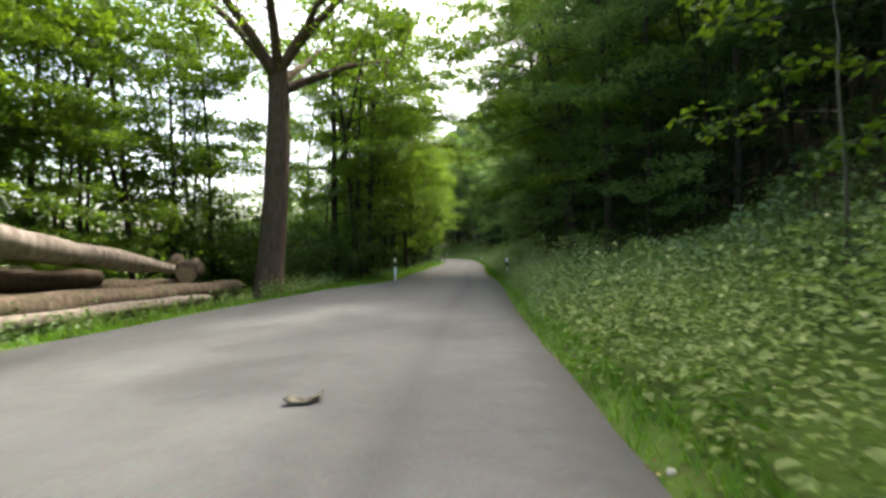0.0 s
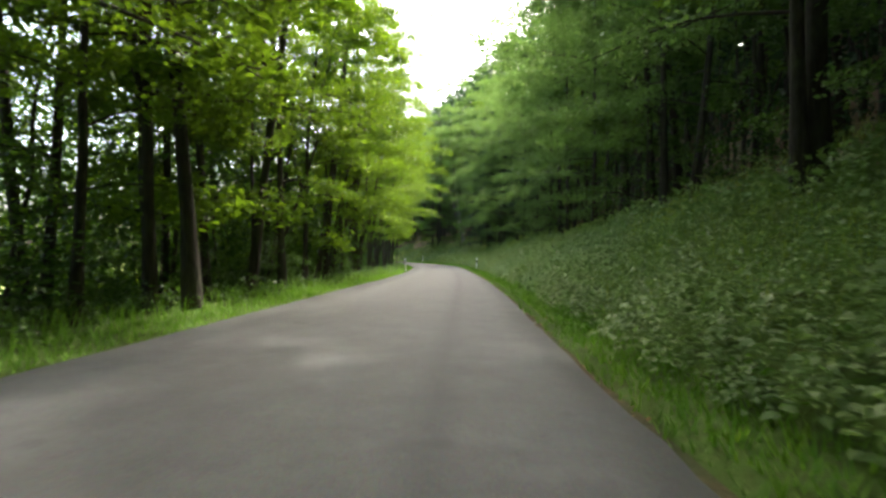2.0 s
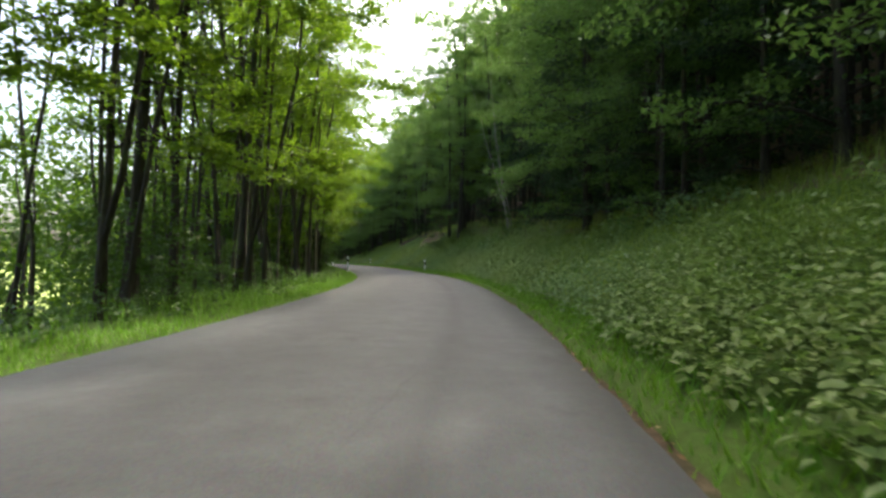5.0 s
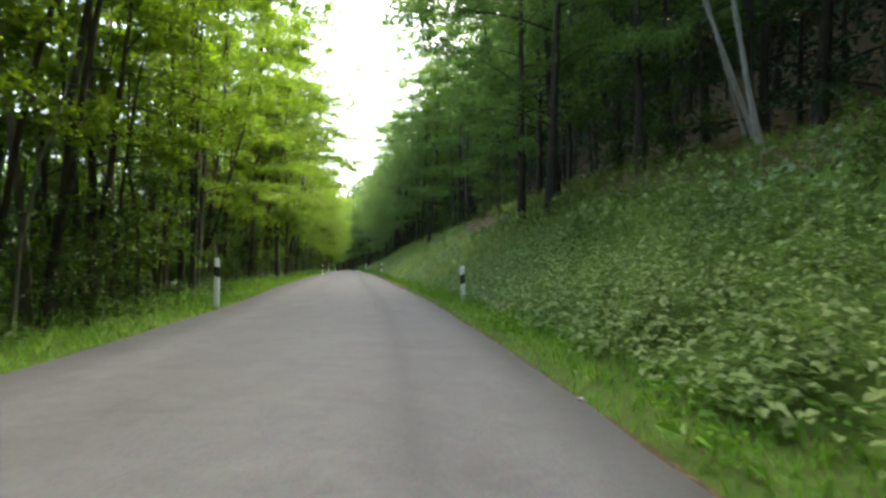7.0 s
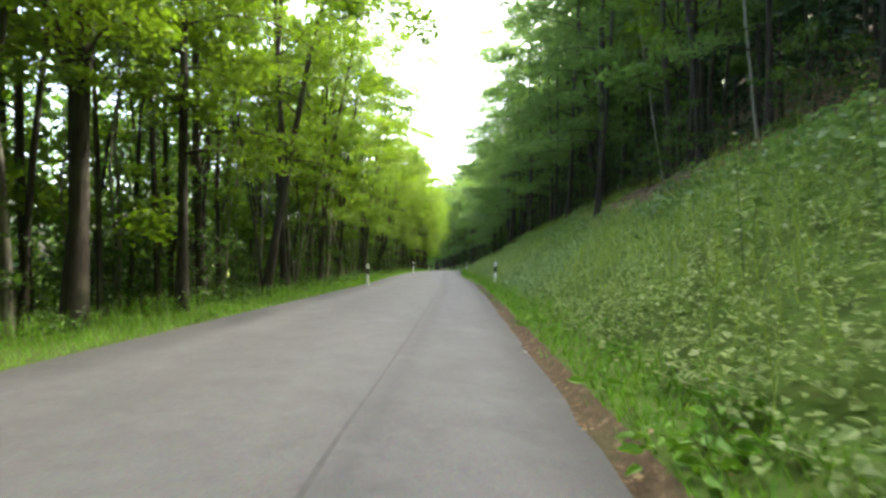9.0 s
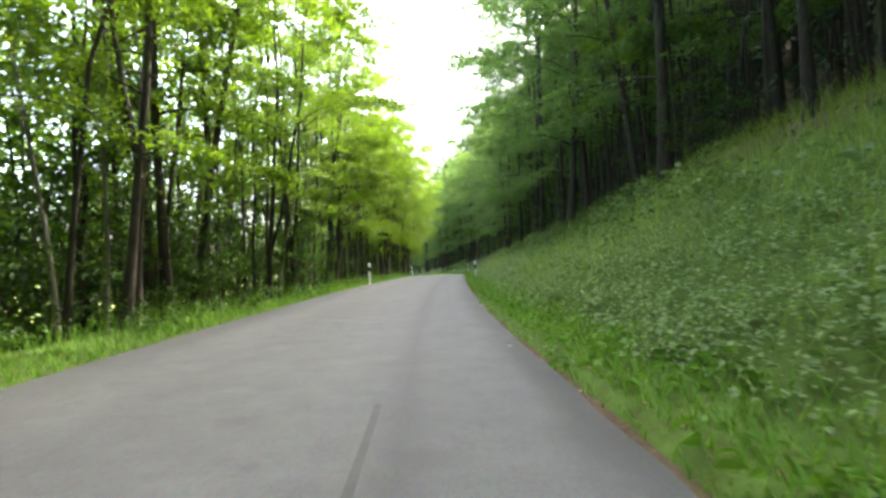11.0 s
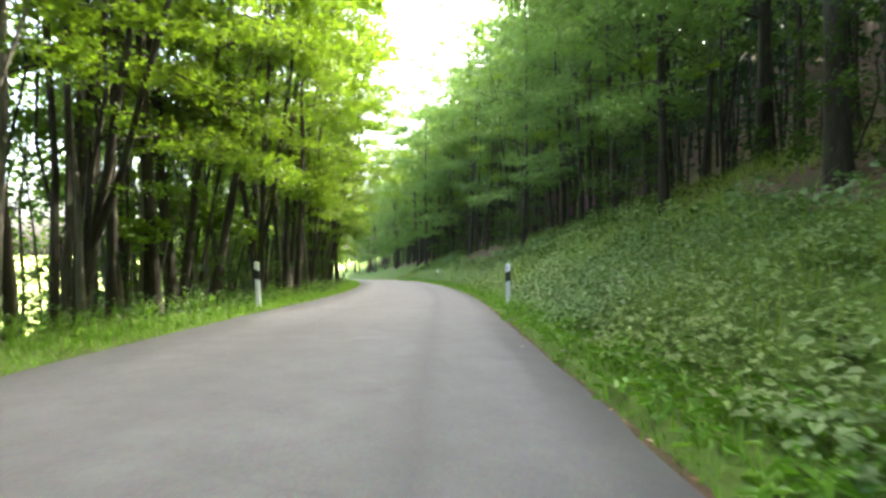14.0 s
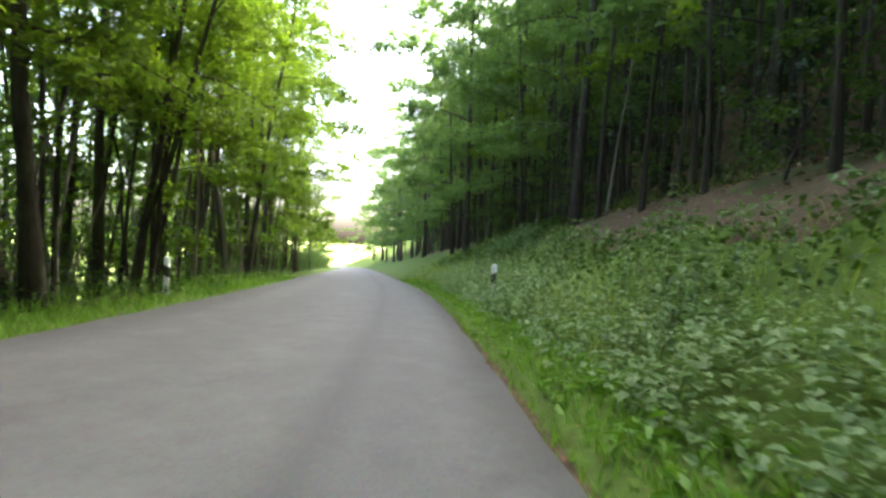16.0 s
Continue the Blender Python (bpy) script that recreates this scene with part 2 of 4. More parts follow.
def tube(points, radii, sides=7):
    """Verts and quads of a tapered tube along points."""
    pts = np.asarray(points, float)
    d = np.gradient(pts, axis=0)
    d /= np.linalg.norm(d, axis=1)[:, None] + 1e-9
    ref = np.where(np.abs(d[:, 2:3]) > 0.9, np.array([[1.0, 0, 0]]), np.array([[0, 0, 1.0]]))
    u = np.cross(d, ref)
    u /= np.linalg.norm(u, axis=1)[:, None]
    v = np.cross(d, u)
    a = np.linspace(0, 2 * np.pi, sides, endpoint=False)
    ring = pts[:, None] + np.asarray(radii)[:, None, None] * (u[:, None] * np.cos(a)[None, :, None] + v[:, None] * np.sin(a)[None, :, None])
    n = len(pts)
    i, j = np.meshgrid(np.arange(n - 1), np.arange(sides), indexing="ij")
    a0, a1 = (i * sides + j).ravel(), (i * sides + (j + 1) % sides).ravel()
    return ring.reshape(-1, 3), np.stack([a0, a1, a1 + sides, a0 + sides], 1)


def join(parts):
    vs, fs, n = [], [], 0
    for v, f in parts:
        vs.append(v)
        fs.append(f + n)
        n += len(v)
    return np.concatenate(vs), np.concatenate(fs)


def unit(v):
    return v / (np.linalg.norm(v, axis=-1, keepdims=True) + 1e-9)


def leaves(c, size, rng, up=1.2, aspect=0.62, droop=0.0, fold=0.18):
    """Folded four-cornered leaves at the points c, facing mostly up."""
    n = len(c)
    nor = unit(rng.normal(size=(n, 3)) + np.array([0, 0, up]))
    ax = rng.normal(size=(n, 3))
    ax[:, 2] -= droop
    ax = unit(ax - nor * (ax * nor).sum(1, keepdims=True))
    side = np.cross(nor, ax)
    s = (size * rng.uniform(0.65, 1.25, n))[:, None]
    base, tip = c - ax * s * 0.5, c + ax * s * 0.5
    l = c + side * s * aspect * 0.5 + nor * s * fold - ax * s * 0.06
    r = c - side * s * aspect * 0.5 + nor * s * fold - ax * s * 0.06
    v = np.stack([base, r, tip, l], 1).reshape(-1, 3)
    i = np.arange(n)[:, None] * 4
    return v, np.concatenate([i + np.array([[0, 1, 2]]), i + np.array([[0, 2, 3]])])


# ---- road and ground ----
def bare_strip(s):
    """Width of the brown strip between asphalt and verge on the bank's side."""
    return np.interp(s, (30, 60, 75, 105), (0.5, 0.5, 1, 1)) * (np.interp(s, (30, 40, 55, 65, 112, 125, 150, 165, 180, 205, 215, 230), (0.02, 0.12, 0.12, 0.04, 0.04, 0.13, 0.13, 0.05, 0.02, 0.07, 0.07, 0.02)))


def scar(s, l):
    """Bare brown soil at the top of the bank."""
    a = np.zeros(np.broadcast(s, l).shape)
    for sc, ls, lc, lw, k in ((131, 4, 5.0, 1.1, 1.2), (141, 6, 6.8, 1.2, 1.3), (147.5, 4.5, 5.4, 1.3, 1.5), (185, 6, 5.4, 1.1, 1.2), (200, 5, 4.7, 1.0, 1.1), (175, 0.6, 1.4, 0.4, 1.2), (207, 4, 5.0, 0.8, 0.9), (238.5, 7, 5.2, 1.35, 1.6), (66, 9, 6.5, 1.0, 0.9), (46, 6, 6.3, 0.8, 0.9)):
        a = a + k * np.exp(-((s - sc) / ls) ** 2 - ((l - lc) / lw) ** 2)
    return a + 0.25 * wave(s, l, 2.2, 4)


def build_ground():
    s = np.arange(S0, S1, 1.5)
    l = np.unique(np.concatenate([np.arange(-60, -22, 4.0), np.arange(-22, -WIDTH - 1, 1.2), np.linspace(-WIDTH - 1, -WIDTH + 0.3, 5),
                                  np.linspace(-WIDTH + 0.4, -0.4, 4), np.array([-0.3, -0.02, 0.06, 0.16, 0.3, 0.5, 0.75, 1.0, 1.3, 1.65, 2.0]), np.arange(2.4, 9, 0.5), np.arange(9, 47, 2.5), np.array([60, 100, 220, 500])]))
    ss, ll = np.meshgrid(s, l, indexing="ij")
    x, y, z = ground_at(ss, ll)
    me = mesh_np("ground", np.stack([x, y, z], -1).reshape(-1, 3), grid_faces(len(s), len(l))[:, ::-1], SOIL, True)
    me.materials.append(TURF)
    mid = (l[1:] + l[:-1]) / 2
    a, m = np.meshgrid(s[1:], mid, indexing="ij")
    turf = ((m > bare_strip(a)) & (m < np.where((a > 19) & (a < 37), 3.8, 5.5)) & (scar(a, m) < 0.4)) | ((m < -WIDTH - 0.05) & (m > -WIDTH - 4))
    me.materials.append(MEADOW)
    me.polygons.foreach_set("material_index", np.where((m < -30) | (m > 50), 2, turf | (m < -16) | ((a > 268) & (m < -WIDTH - 1)) | ((a > 300) & (m > 0))).ravel().astype(np.int32))
    tagged(new("ground", me), "brown forest soil rising as a bank beside the road", "ground", kind="structure")
    e = 1500.0
    me = mesh_np("meadow", [(-e, -e, -8.0), (e, -e, -8.0), (e, e, -8.0), (-e, e, -8.0)], [(0, 1, 2, 3)], MEADOW)
    tagged(new("meadow", me), "sunlit grass meadow in the valley below the road", "meadow", kind="structure")


def build_road():
    s = np.arange(S0, S1, 0.5)
    l = np.array([-1.0, -0.985, -0.8, -0.6, -0.4, -0.3, -0.2, -0.1, -0.015, 0.0])
    ss, ll = np.meshgrid(s, l, indexing="ij")
    wob = 0.025 * wave(ss, ss * 0.3, 3.1) + 0.03 * wave(ss, ss, 9.0, 2)
    bay = 1.7 / (1 + np.exp((ss - 22) / 1.6))              # the lay-by at the start
    lat = np.where(ll == 0, wob, np.where(ll > -0.02, wob - 0.05, ll * WIDTH))
    lat = np.where(ll < -0.97, -WIDTH - bay + wob + np.where(ll > -0.99, 0.05, 0), lat)
    x, y, z = at(ss, lat)
    z = z + 0.05 * (1 - (2 * lat / WIDTH + 1) ** 2).clip(0, 1) - 0.02
    z = np.where((ll == 0) | (ll == -1.0), z - 0.09, z)
    me = mesh_np("road", np.stack([x, y, z], -1).reshape(-1, 3), grid_faces(len(s), len(l))[:, ::-1], ASPHALT, True)
    lane = me.attributes.new("across", "FLOAT", "POINT")
    lane.data.foreach_set("value", np.clip(1 + lat / WIDTH, 0, 1).ravel().astype(np.float32))
    tagged(new("road", me), "narrow worn grey asphalt road without markings", "road", kind="structure")


build_ground()
build_road()


# ---- trees ----
def tree_meshes(seed, h, r, bare, spread, limbs, leaf, size, mat, bark_mat, crook=0.3, side=0.0, sag=0.35, arms=(4, 7), sides=7, taper=0.5, flat=0.1, rise=(0.15, 0.6), fork=0.0):
    """Trunk with limbs and a crown of leafy sprays. side: how far the limbs towards +X outgrow the others; fork: height share of a second leader."""
    rng = np.random.default_rng(seed)
    n = 11
    u = np.linspace(0, 1, n)
    bend = np.cumsum(rng.normal(0, crook * 0.22, (n, 2)), axis=0) * u[:, None]
    bend[:, 0] += side * 0.05 * h * u ** 2
    pts = np.column_stack([bend[:, 0], bend[:, 1], u * h])
    pts[0, 2] = -0.6
    rad = r * (1 - 0.86 * u ** 0.9)
    rad[0] = r * 1.55
    leaders, bits = [pts], [tube(pts, rad, sides)]
    if fork:
        i = max(1, int(fork * n))
        a = rng.uniform(0, 6.3)
        w = np.linspace(0, 1, n - i)
        out = 0.13 * h * w ** 0.8
        second = pts[i:] + np.column_stack([np.cos(a) * out, np.sin(a) * out, -0.06 * h * w]) + np.cumsum(rng.normal(0, crook * 0.12, (n - i, 3)), axis=0) * w[:, None]
        bits.append(tube(second, rad[i:] * 0.8, sides))
        leaders.append(second)
    c0, c1, nl = [], [], []
    for k in range(limbs):
        lead = leaders[k % len(leaders)]
        z = bare + (h * 0.97 - bare) * ((k + rng.uniform(0.1, 0.9)) / limbs)
        z = max(z, lead[0, 2])
        q = z / h
        a = k * 2.4 + rng.uniform(-0.5, 0.5)
        reach = spread * rng.uniform(0.7, 1.1) * (1 + side * math.cos(a)) * (1.0 - taper * max(0, (q - 0.5) / 0.5) ** 1.6) * (0.65 + 0.35 * min(1, (z - bare) / (0.2 * h + 0.01)))
        base = np.array([np.interp(z, lead[:, 2], lead[:, 0]), np.interp(z, lead[:, 2], lead[:, 1]), z])
        up = rng.uniform(*rise)
        w = np.linspace(0, 1, 6)
        limb = base + np.column_stack([np.cos(a + 0.25 * w) * reach * w, np.sin(a + 0.25 * w) * reach * w, reach * (up * w - sag * w ** 2)])
        limb += np.cumsum(rng.normal(0, 0.02 * reach, (6, 3)), axis=0) * w[:, None]
        rb = np.interp(z, pts[:, 2], rad) * 0.36
        bits.append(tube(limb, rb * (1 - 0.85 * w), 4))
        m = int(rng.integers(*arms))
        for j in range(m):
            p = 0.22 + 0.78 * (j + rng.uniform(0.2, 0.9)) / m
            c = np.array([np.interp(p, w, limb[:, i]) for i in range(3)])
            a2 = a + 0.25 * p + (1 if j % 2 else -1) * rng.uniform(0.35, 1.15)
            out = (0.35 + 0.3 * reach * (1.15 - 0.6 * p)) * rng.uniform(0.7, 1.25)
            tip = c + np.array([math.cos(a2) * out, math.sin(a2) * out, rng.uniform(-0.28, 0.12) * out])
            bits.append(tube(np.array([c, (c + tip) / 2 + [0, 0, 0.05 * out], tip]), max(rb, 0.02) * np.array([0.35, 0.22, 0.07]), 3))
            c0.append(c), c1.append(tip), nl.append(out)
        c0.append(limb[4]), c1.append(limb[5] + (limb[5] - limb[4]) * 0.3), nl.append(reach * 0.3)
    c0, c1, nl = np.array(c0), np.array(c1), np.array(nl)
    who = rng.choice(len(c0), leaf, p=nl / nl.sum())
    g = rng.uniform(0.05, 1.08, leaf)[:, None]
    width = (0.1 + 0.22 * nl[who])[:, None] * (1.15 - 0.75 * g)
    pos = c0[who] + (c1[who] - c0[who]) * g + np.clip(rng.normal(size=(leaf, 3)), -2, 2) * width * np.array([1, 1, 0]) + rng.normal(size=(leaf, 3)) * np.array([0, 0, flat])
    v, f = leaves(pos, size, rng, up=2.0, droop=0.25)
    return mesh_np("trunk", *join(bits), bark_mat, True), mesh_np("crown", v, f, mat)


def oak_meshes(seed):
    """An oak whose straight trunk opens into a fan of crooked boughs."""
    g = np.random.default_rng(seed)
    u = np.linspace(0, 1, 9)
    bits = [tube(np.column_stack([0.12 * np.sin(3 * u), 0.1 * u, -0.6 + 9.0 * u]), np.interp(u, (0, 0.09, 0.2, 1), (0.72, 0.52, 0.46, 0.37)), 14)]
    tips = []
    for k in range(8):
        a = k * 0.82 + g.uniform(-0.2, 0.2)
        reach, rise = g.uniform(3.8, 6.2), g.uniform(1.5, 5.5)
        w = np.linspace(0, 1, 7)
        bough = np.column_stack([np.cos(a) * reach * w, np.sin(a) * reach * w, 7.6 + 0.12 * k + rise * w ** 0.8]) + np.cumsum(g.normal(0, 0.16, (7, 3)), axis=0) * w[:, None]
        bits.append(tube(bough, np.interp(w, (0, 1), (0.2, 0.03)), 7))
        for q in np.linspace(0.25, 1, 9):
            p = np.array([np.interp(q, w, bough[:, i]) for i in range(3)])
            d = unit(g.normal(size=3) + np.array([np.cos(a), np.sin(a), 0.3])) * g.uniform(0.8, 2.2)
            d2 = d * 0.55 + g.normal(0, 0.15, 3)
            bits.append(tube(np.array([p, p + d2, p + d]), 0.05 * np.array([1, 0.6, 0.2]), 4))
            tips += [p + d, p + d2]
    tips = np.array(tips)
    pos = np.repeat(tips, 36, 0)
    pos = pos + np.clip(g.normal(size=pos.shape), -1.9, 1.9) * np.array([0.75, 0.75, 0.35])
    return mesh_np("trunk", *join(bits), BARK_OAK, True), mesh_np("crown", *leaves(pos, 0.2, g, up=1.6), LEAF_ALDER)


TREES = {}


def tree(kind, meshes, m, label, category="tree", group=""):
    """A tree of one of the kinds: an Empty at its foot with trunk and crown."""
    key = (kind, meshes)
    if key in TREES:
        return tagged(copy_thing(TREES[key], m), label)
    root = new(kind)
    for name, me in zip(("trunk", "crown"), MESHES[meshes]):
        if me:
            child(name, me, root)
    tagged(root, label, category, group)
    root.matrix_basis = m
    TREES[key] = root
    return root


MESHES = {}
for i in range(3):
    MESHES["alder%d" % i] = tree_meshes(10 + i, 20, 0.125, 4.0, 3.2, 22, 8200, 0.165, LEAF_ALDER, BARK_DARK, 1.0, side=0.5, fork=(0, 0.25, 0.12)[i])
    MESHES["alder_far%d" % i] = tree_meshes(20 + i, 19, 0.13, 2.6, 3.4, 15, 3300, 0.27, LEAF_ALDER, BARK_DARK, 0.7, side=0.4, sides=5, arms=(3, 5), flat=0.2)
    MESHES["pole%d" % i] = tree_meshes(30 + i, 13, 0.065, 3.0, 1.6, 9, 1100, 0.15, LEAF_ALDER, BARK_DARK, 1.0, side=0.2, sides=5, arms=(2, 4))
    MESHES["beech%d" % i] = tree_meshes(40 + i, 25, 0.17, 3.2, 4.4, 26, 10500, 0.18, LEAF_BEECH, BARK_DARK, 0.6, side=0.6, sag=0.45, taper=0.3)
    MESHES["bough%d" % i] = tree_meshes(45 + i, 22, 0.15, 0.5, 4.3, 30, 11000, 0.175, LEAF_BEECH, BARK_DARK, 0.5, side=0.5, sag=0.55, taper=0.3)
    MESHES["beech_far%d" % i] = tree_meshes(50 + i, 24, 0.16, 3.0, 4.4, 15, 2400, 0.38, LEAF_BEECH, BARK_DARK, 0.5, side=0.3, sides=5, arms=(3, 5), flat=0.2, taper=0.35)
    MESHES["shrub%d" % i] = tree_meshes(60 + i, 3.0, 0.035, 0.15, 1.3, 12, 1150, 0.13, LEAF_SHRUB, BARK_DARK, 0.6, sides=4, arms=(2, 4))
    MESHES["bare%d" % i] = tree_meshes(90 + i, 11, 0.062, 5.0, 1.0, 4, 8, 0.1, LEAF_ALDER, BARK_MID, 1.2, sides=5, arms=(1, 2))[:1]
for i in range(2):
    MESHES["wide%d" % i] = tree_meshes(80 + i, 20, 0.22, 3.6, 5.2, 26, 14000, 0.16, LEAF_ALDER, BARK_DARK, 0.6, side=0.35, taper=0.3, fork=0.3)
    MESHES["grown%d" % i] = tree_meshes(72 + i, 20, 0.2, 4.0, 3.6, 24, 11000, 0.15, LEAF_ALDER, BARK_DARK, 1.0, side=0.45, sides=10, fork=(0.28, 0)[i])
    MESHES["birch%d" % i] = tree_meshes(75 + i, 15, 0.1, 5.0, 2.0, 16, 3000, 0.13, LEAF_BEECH, BARK_PALE, 0.8, sides=8)
    MESHES["dark%d" % i] = tree_meshes(85 + i, 20, 0.16, 0.4, 3.8, 34, 9000, 0.19, LEAF_DARK_SHADED, BARK_DARK, 0.4, sag=0.6, taper=0.75)
MESHES["oak0"] = oak_meshes(70)

rng = np.random.default_rng(5)
L0 = -WIDTH


def plant(kind, mesh, s, l, label, category="tree", k=1.0, tall=1.0, lean=(0, 0), turn=None):
    """A tree at station s; unless a turn is given, its longer limbs reach for the light over the road."""
    x, y, z = ground_at(s, l)
    if turn is None:
        tx, ty = np.interp(s, STATION, TAN[:, 0]), np.interp(s, STATION, TAN[:, 1])
        way = -1 if l > 0 else 1
        turn = math.degrees(math.atan2(-way * tx, way * ty)) + rng.normal(0, 24)
    m = pose(float(x), float(y), float(z), lean[0], lean[1], turn) @ Matrix.Diagonal((k, k, k * tall, 1))
    return tree(kind, mesh, m, label, category, kind.replace("_", " ") + " row")


def stand(kind, mesh, first, last, gap, near, far, label, category="tree", scale=(0.85, 1.2), lean=2.5, skip=None, kinds=3):
    s = first
    while s < last:
        s += gap * rng.uniform(0.6, 1.4)
        l = rng.uniform(near, far)
        if skip and skip(s, l):
            continue
        plant(kind, mesh + str(rng.integers(kinds)), s, l, label, category, rng.uniform(*scale), rng.uniform(0.92, 1.1), rng.normal(0, lean, 2))


def open_bank(s, l):
    return birch_gap(s, l) or (44 < s < 88 and l < 6.2)


def lay_by(s, l):
    return s < 26 and l > L0 - 8


def open_slope(s, l):
    return lay_by(s, l) or 24 < s < 38 or 67 < s < 96


def birch_gap(s, l):
    return (104 < s < 116.5 and l < 8.5) or (126 < s < 151 and l < 7.2) or (231 < s < 246 and l < 7)


def clump(s, l, label):
    """Two to four slim stems from one root, leaning apart."""
    for j in range(int(rng.integers(2, 4))):
        a = rng.uniform(0, 6.3)
        plant("alder_tree", ("alder%d" if j == 0 else "pole%d") % rng.integers(3), s + 0.35 * math.cos(a), l + 0.35 * math.sin(a), label, "tree",
              rng.uniform(0.8, 1.05), rng.uniform(0.95, 1.2), (4 * math.sin(a) + rng.normal(0, 2), 5 * math.cos(a) + rng.normal(0, 2)))


# trees that stand out beside the road: station, metres outside the edge, size
for i, (s, l, k) in enumerate(((28.5, L0 - 3.6, 1.0), (33.5, L0 - 2.6, 0.95), (38.5, L0 - 2.4, 0.9), (34, 5.2, 1.0), (43, 5.2, 1.0), (22, 4.6, 1.05), (27.5, 4.2, 1.1), (30.5, L0 - 2.0, 1.1), (36, 4.4, 1.0))):
    plant("maple_tree", "wide%d" % (i % 2), s, l, "broad maple whose crown reaches over the road", k=k)
for s, l, k in ((24.5, L0 - 2.6, 1.0), (26.0, L0 - 2.0, 1.1), (27.5, L0 - 3.2, 1.3), (24.0, L0 - 4.6, 1.4), (29.5, L0 - 3.0, 1.1), (22.0, L0 - 6.5, 1.3)):
    plant("shrub", "shrub%d" % (int(s) % 3), s, l, "dense dark shrub at the end of the lay-by", "shrub", k, turn=s * 50)
plant("oak_tree", "oak0", 17.1, -8.0, "big brown oak with spreading boughs behind the log pile", k=0.97, lean=(-3, 5), turn=40)
MESHES["sapling0"] = tree_meshes(88, 5.8, 0.035, 1.6, 2.0, 12, 900, 0.17, LEAF_ALDER, BARK_MID, 0.3, sag=0.2, arms=(3, 5), sides=6)
plant("young_maple", "sapling0", 7.4, 4.0, "young maple with bright green leaves on the bank", k=1.0)
for i, (s, l, k) in enumerate(((36.5, -8.6, 1.0), (43.5, -6.6, 0.8), (46, -9, 0.8), (49.5, -6.9, 0.75), (65.2, -7.6, 0.9), (66.3, -7.9, 0.7), (80.5, -8.4, 0.8), (139.2, -6.4, 0.7), (136.7, -6.7, 0.75),
                               (185.2, -7.4, 0.75), (199.5, -7.1, 0.75), (211.5, -8.0, 1.0), (213, -8.3, 0.8), (220.2, -6.8, 0.7), (237, -6.6, 0.7))):
    plant("alder_tree", "grown%d" % (i % 2), s, l, "tall dark-trunked alder standing at the verge", k=k, tall=1 / max(k, 0.85), lean=rng.normal(0, 2.5, 2))
for i, (s, l, k) in enumerate(((29.5, 4.4, 1.2), (62, 6.2, 0.8), (51.5, 5.8, 0.85), (121.5, 4.4, 0.7), (142, 6.9, 0.7), (196.5, 6.2, 1.2), (204, 5.4, 0.8), (90, 4.6, 0.65))):
    plant("beech_tree", "beech%d" % (i % 3), s, l, "thick-trunked beech on top of the bank", k=k, tall=1 / max(1, k))
for i, (s, l, k) in enumerate(((69, 6.4, 0.8), (73.5, 6.2, 0.9), (80.5, 6.5, 0.85), (12.5, 8.4, 0.75), (16, 6.8, 0.8), (21, 5.8, 0.8), (25.5, 5.4, 0.85))):
    plant("beech_tree", "bough%d" % (i % 3), s, l, "beech with boughs hanging down to the herbs", k=k)
for i, (s, l, a) in enumerate(((112.6, 6.6, -17), (112.1, 6.2, -9), (113.5, 7.1, -13), (143, 7.2, -5), (150, 7.5, -8), (225, 7.0, -10), (246, 6.5, 6), (34, 5.5, -3), (36, 7, 3))):
    plant("birch_tree", "birch%d" % (i % 2), s, l, "thin pale-barked birch leaning over the bank", k=rng.uniform(0.55, 0.68), tall=1.35, lean=(0, a), turn=0)
for i, (s, l) in enumerate(((18.5, 7.0), (23.5, 7.2), (30.5, 6.8), (35.5, 7.2), (41, 8.0), (108.5, 8.8), (112, 9.2), (115.5, 9.4), (88, 6.2), (91.5, 5.2), (95, 6.4), (98.5, 5.6), (102, 7.0), (94, 9.0), (99, 9.5), (85, 8.0), (104, 9.6), (107.5, 8.8))):
    plant("dark_tree", "dark%d" % (i % 2), s, l, "dense dark green tree leafy down to the ground", k=rng.uniform(0.75, 1.0))
stand("alder_tree", "alder", 24, 255, 3.1, L0 - 3.6, L0 - 1.9, "slender dark-barked alder with sunlit yellow-green leaves beside the verge", scale=(0.8, 1.1), lean=4, skip=lay_by)
s = 40.0
while s < 255:
    s += rng.uniform(5, 10)
    clump(s, rng.uniform(L0 - 3.0, L0 - 2.0), "slim dark alder stem of a many-stemmed clump")
stand("alder_tree", "alder_far", 255, 276, 3.0, L0 - 3.8, L0 - 1.6, "slender dark-barked alder with sunlit yellow-green leaves beside the verge")
stand("alder_tree", "alder_far", -25, 280, 3.0, L0 - 11, L0 - 4.5, "slim alder with light green crown further down the slope", skip=open_slope)
stand("pole_tree", "pole", 22, 80, 2.6, L0 - 7.5, L0 - 1.8, "thin bare young trunk with a small leafy top", scale=(0.8, 1.25), lean=4, skip=lay_by)
stand("pole_tree", "pole", 80, 270, 1.5, L0 - 7.0, L0 - 1.8, "thin bare young trunk with a small leafy top", scale=(0.8, 1.25), lean=4, skip=lay_by)
stand("beech_tree", "bough", 40, 104, 3.6, 4.6, 7.6, "beech with boughs hanging down to the grass", scale=(0.75, 1.0), skip=open_bank)
# mostly out of view: added to keep sun off the bank at the start
stand("beech_tree", "beech", -30, 17, 3.2, 8.8, 11.5, "beech at the edge of the wood", scale=(0.8, 1.0))
stand("beech_tree", "beech", 16, 255, 3.7, 4.6, 6.9, "beech with low sweeping green boughs on the bank", scale=(0.8, 1.05), skip=open_bank)
stand("beech_tree", "beech_far", 255, 345, 3.2, 4.0, 6.8, "beech with low sweeping green boughs on the bank", scale=(0.8, 1.1))
